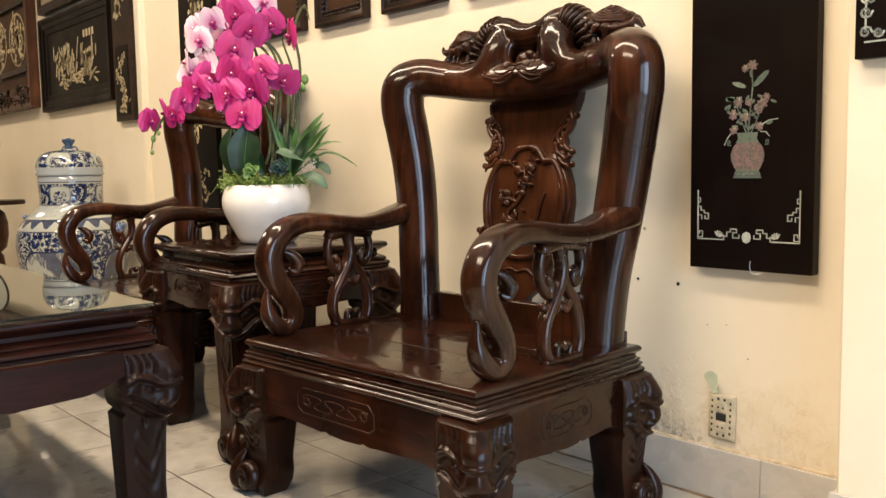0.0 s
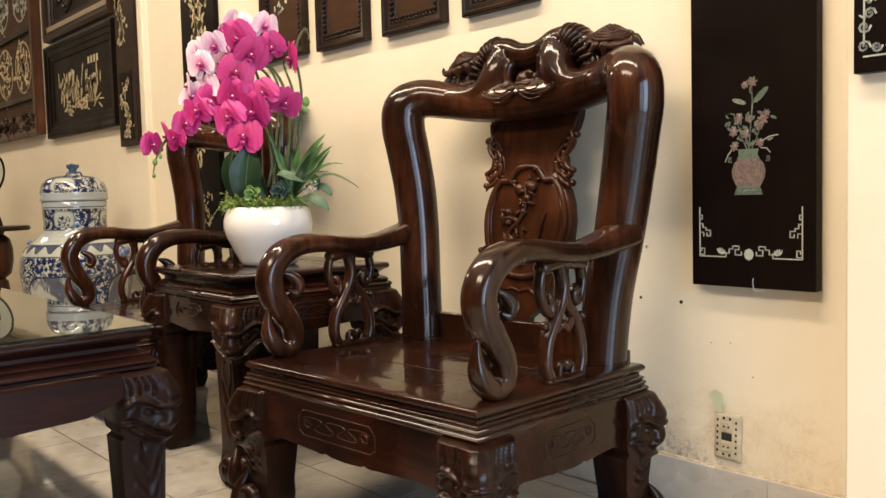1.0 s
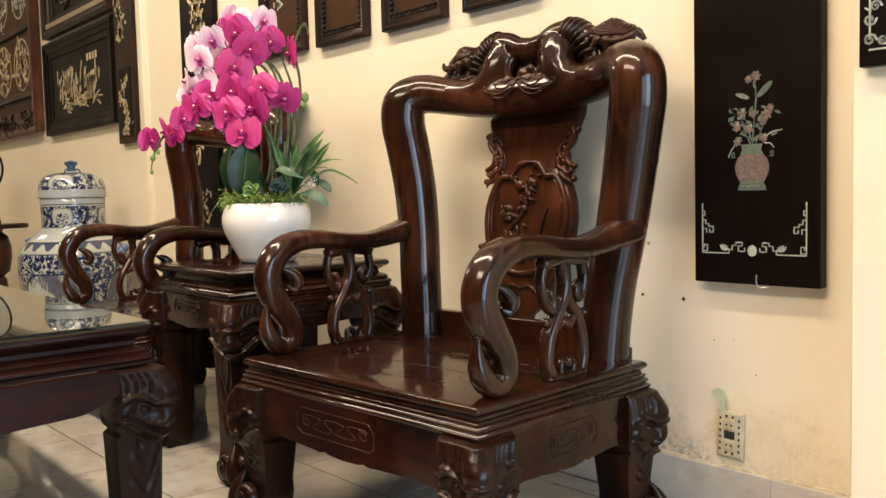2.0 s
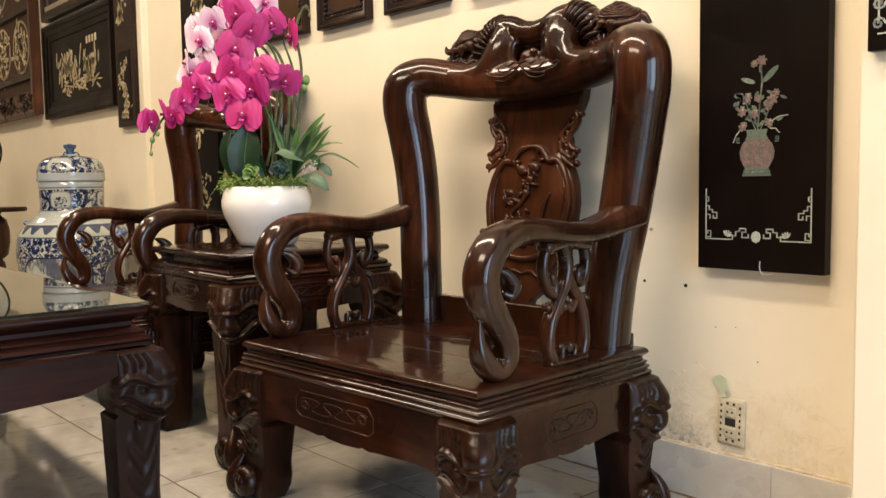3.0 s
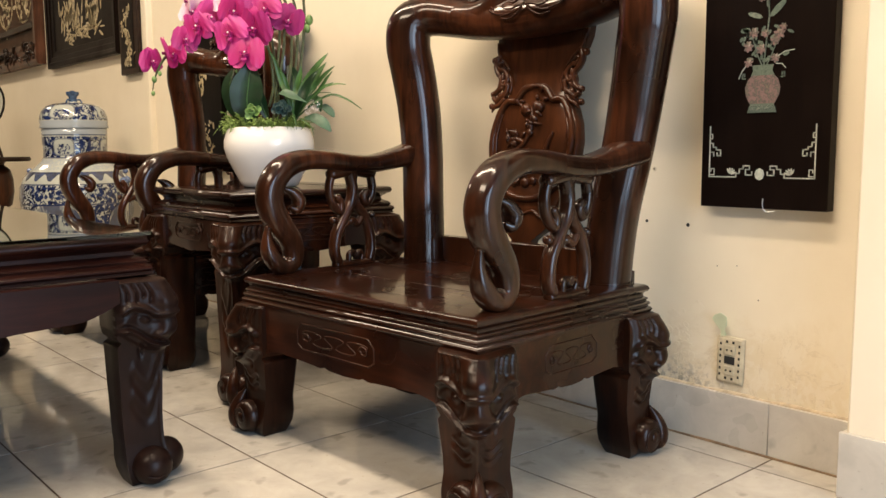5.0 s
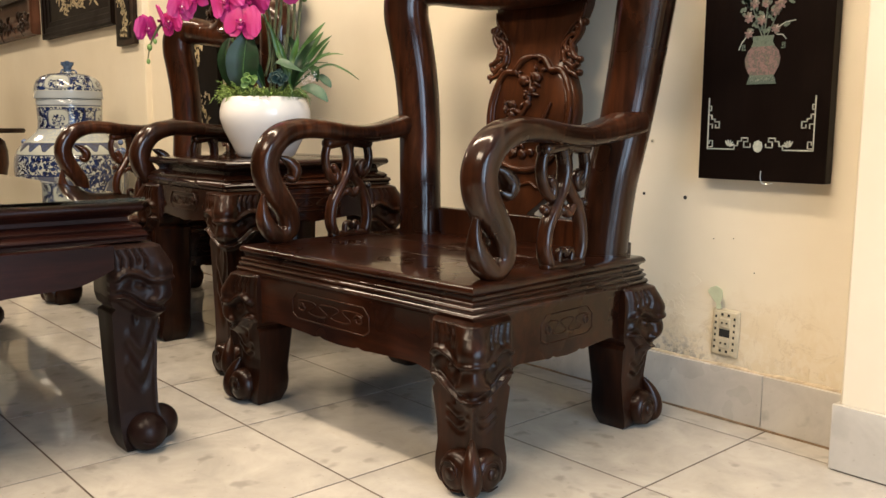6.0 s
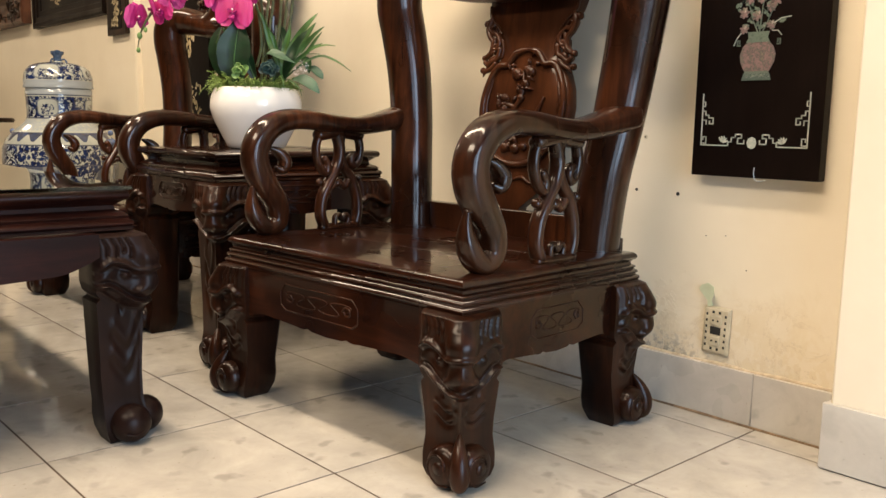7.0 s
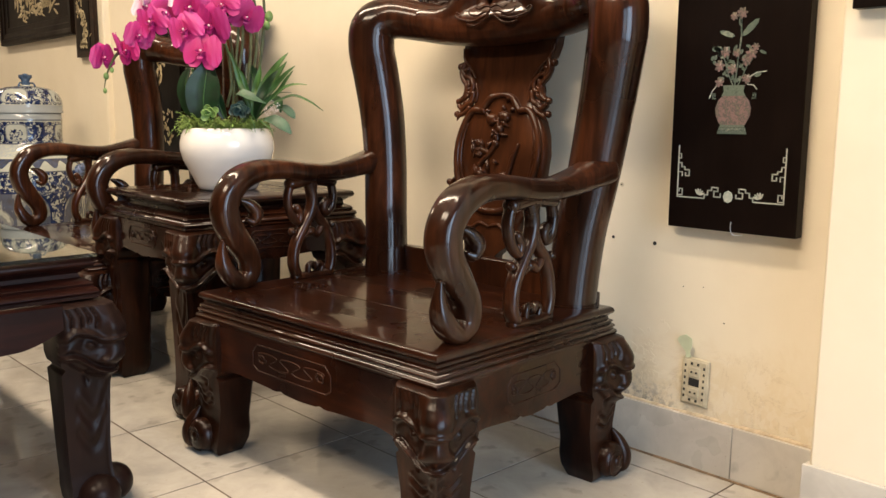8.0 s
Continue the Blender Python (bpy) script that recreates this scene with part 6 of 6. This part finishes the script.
# skins of loose paint
for q in range(44):
    cx, cz = (rnd.gauss(0.55, 0.05), rnd.uniform(0.14, 0.33)) if q < 30 else (rnd.uniform(0.74, 0.96), rnd.uniform(0.135, 0.17))
    if 0.63 < cx < 0.74 and cz < 0.34:
        continue
    bm = bmesh.new()
    k = rnd.randint(12, 17)
    sz = rnd.uniform(0.005, 0.017)
    st_ = rnd.uniform(0.5, 1.6)
    outl = [(math.cos(2 * math.pi * i / k) * sz * st_ * rnd.uniform(0.6, 1.2), math.sin(2 * math.pi * i / k) * sz * rnd.uniform(0.5, 1.2)) for i in range(k)]
    lift = rnd.uniform(0.0004, 0.0018)
    slab_outline(bm, outl, 0.0, 0.0008, lambda a, b, t: (cx + a, -t - 0.0003 - lift * max(0, b / sz), cz + b))
    fl = finish(bm, "paint_flake", WALL, wall_back, smooth=False)
    fl.location = (0, WALL_Y, 0)

full = None
J = 0.0022


def floor_tile(x0, y0, x1, y1, me):
    if me is None:
        ob = finish(boxed(J, x1 - x0 - J, J, y1 - y0 - J, -0.0010, 0.0), "tile", TILE, floor)
    else:
        ob = new("tile", me)
        ob.parent = floor
    ob.location = (x0, y0, 0)
    return ob.data


edge = None
for i in range(-12, 7):
    for j in range(-6, 0):
        full = floor_tile(i * 0.4, j * 0.4, i * 0.4 + 0.4, j * 0.4 + 0.4, full)
    edge = floor_tile(i * 0.4, 0.0, i * 0.4 + 0.4, 0.379, edge)
strip_mesh = None
for i in range(-12, 7):
    strip_mesh = floor_tile(i * 0.4, 0.379, i * 0.4 + 0.4, 0.470, strip_mesh)
vs, fs = [], []
for i in range(-23, 16):
    for j in range(-18, 1):
        if -12 <= i < 7 and j >= -6:
            continue
        xa, xb, ya, yb = max(X0, i * 0.4 + J), min(X1, i * 0.4 + 0.4 - J), max(Y0, j * 0.4 + J), min(WALL_Y, j * 0.4 + 0.4 - J)
        if xb - xa < 0.02 or yb - ya < 0.02:
            continue
        o = len(vs)
        vs += [(xa, ya, -0.0003), (xb, ya, -0.0003), (xb, yb, -0.0003), (xa, yb, -0.0003)]
        fs.append((o, o + 1, o + 2, o + 3))
me = bpy.data.meshes.new("far_tiles")
me.from_pydata(vs, [], fs)
me.materials.append(TILE)
far = new("far_tiles", me)
far.parent = floor
tagged(far, kind="stuff")
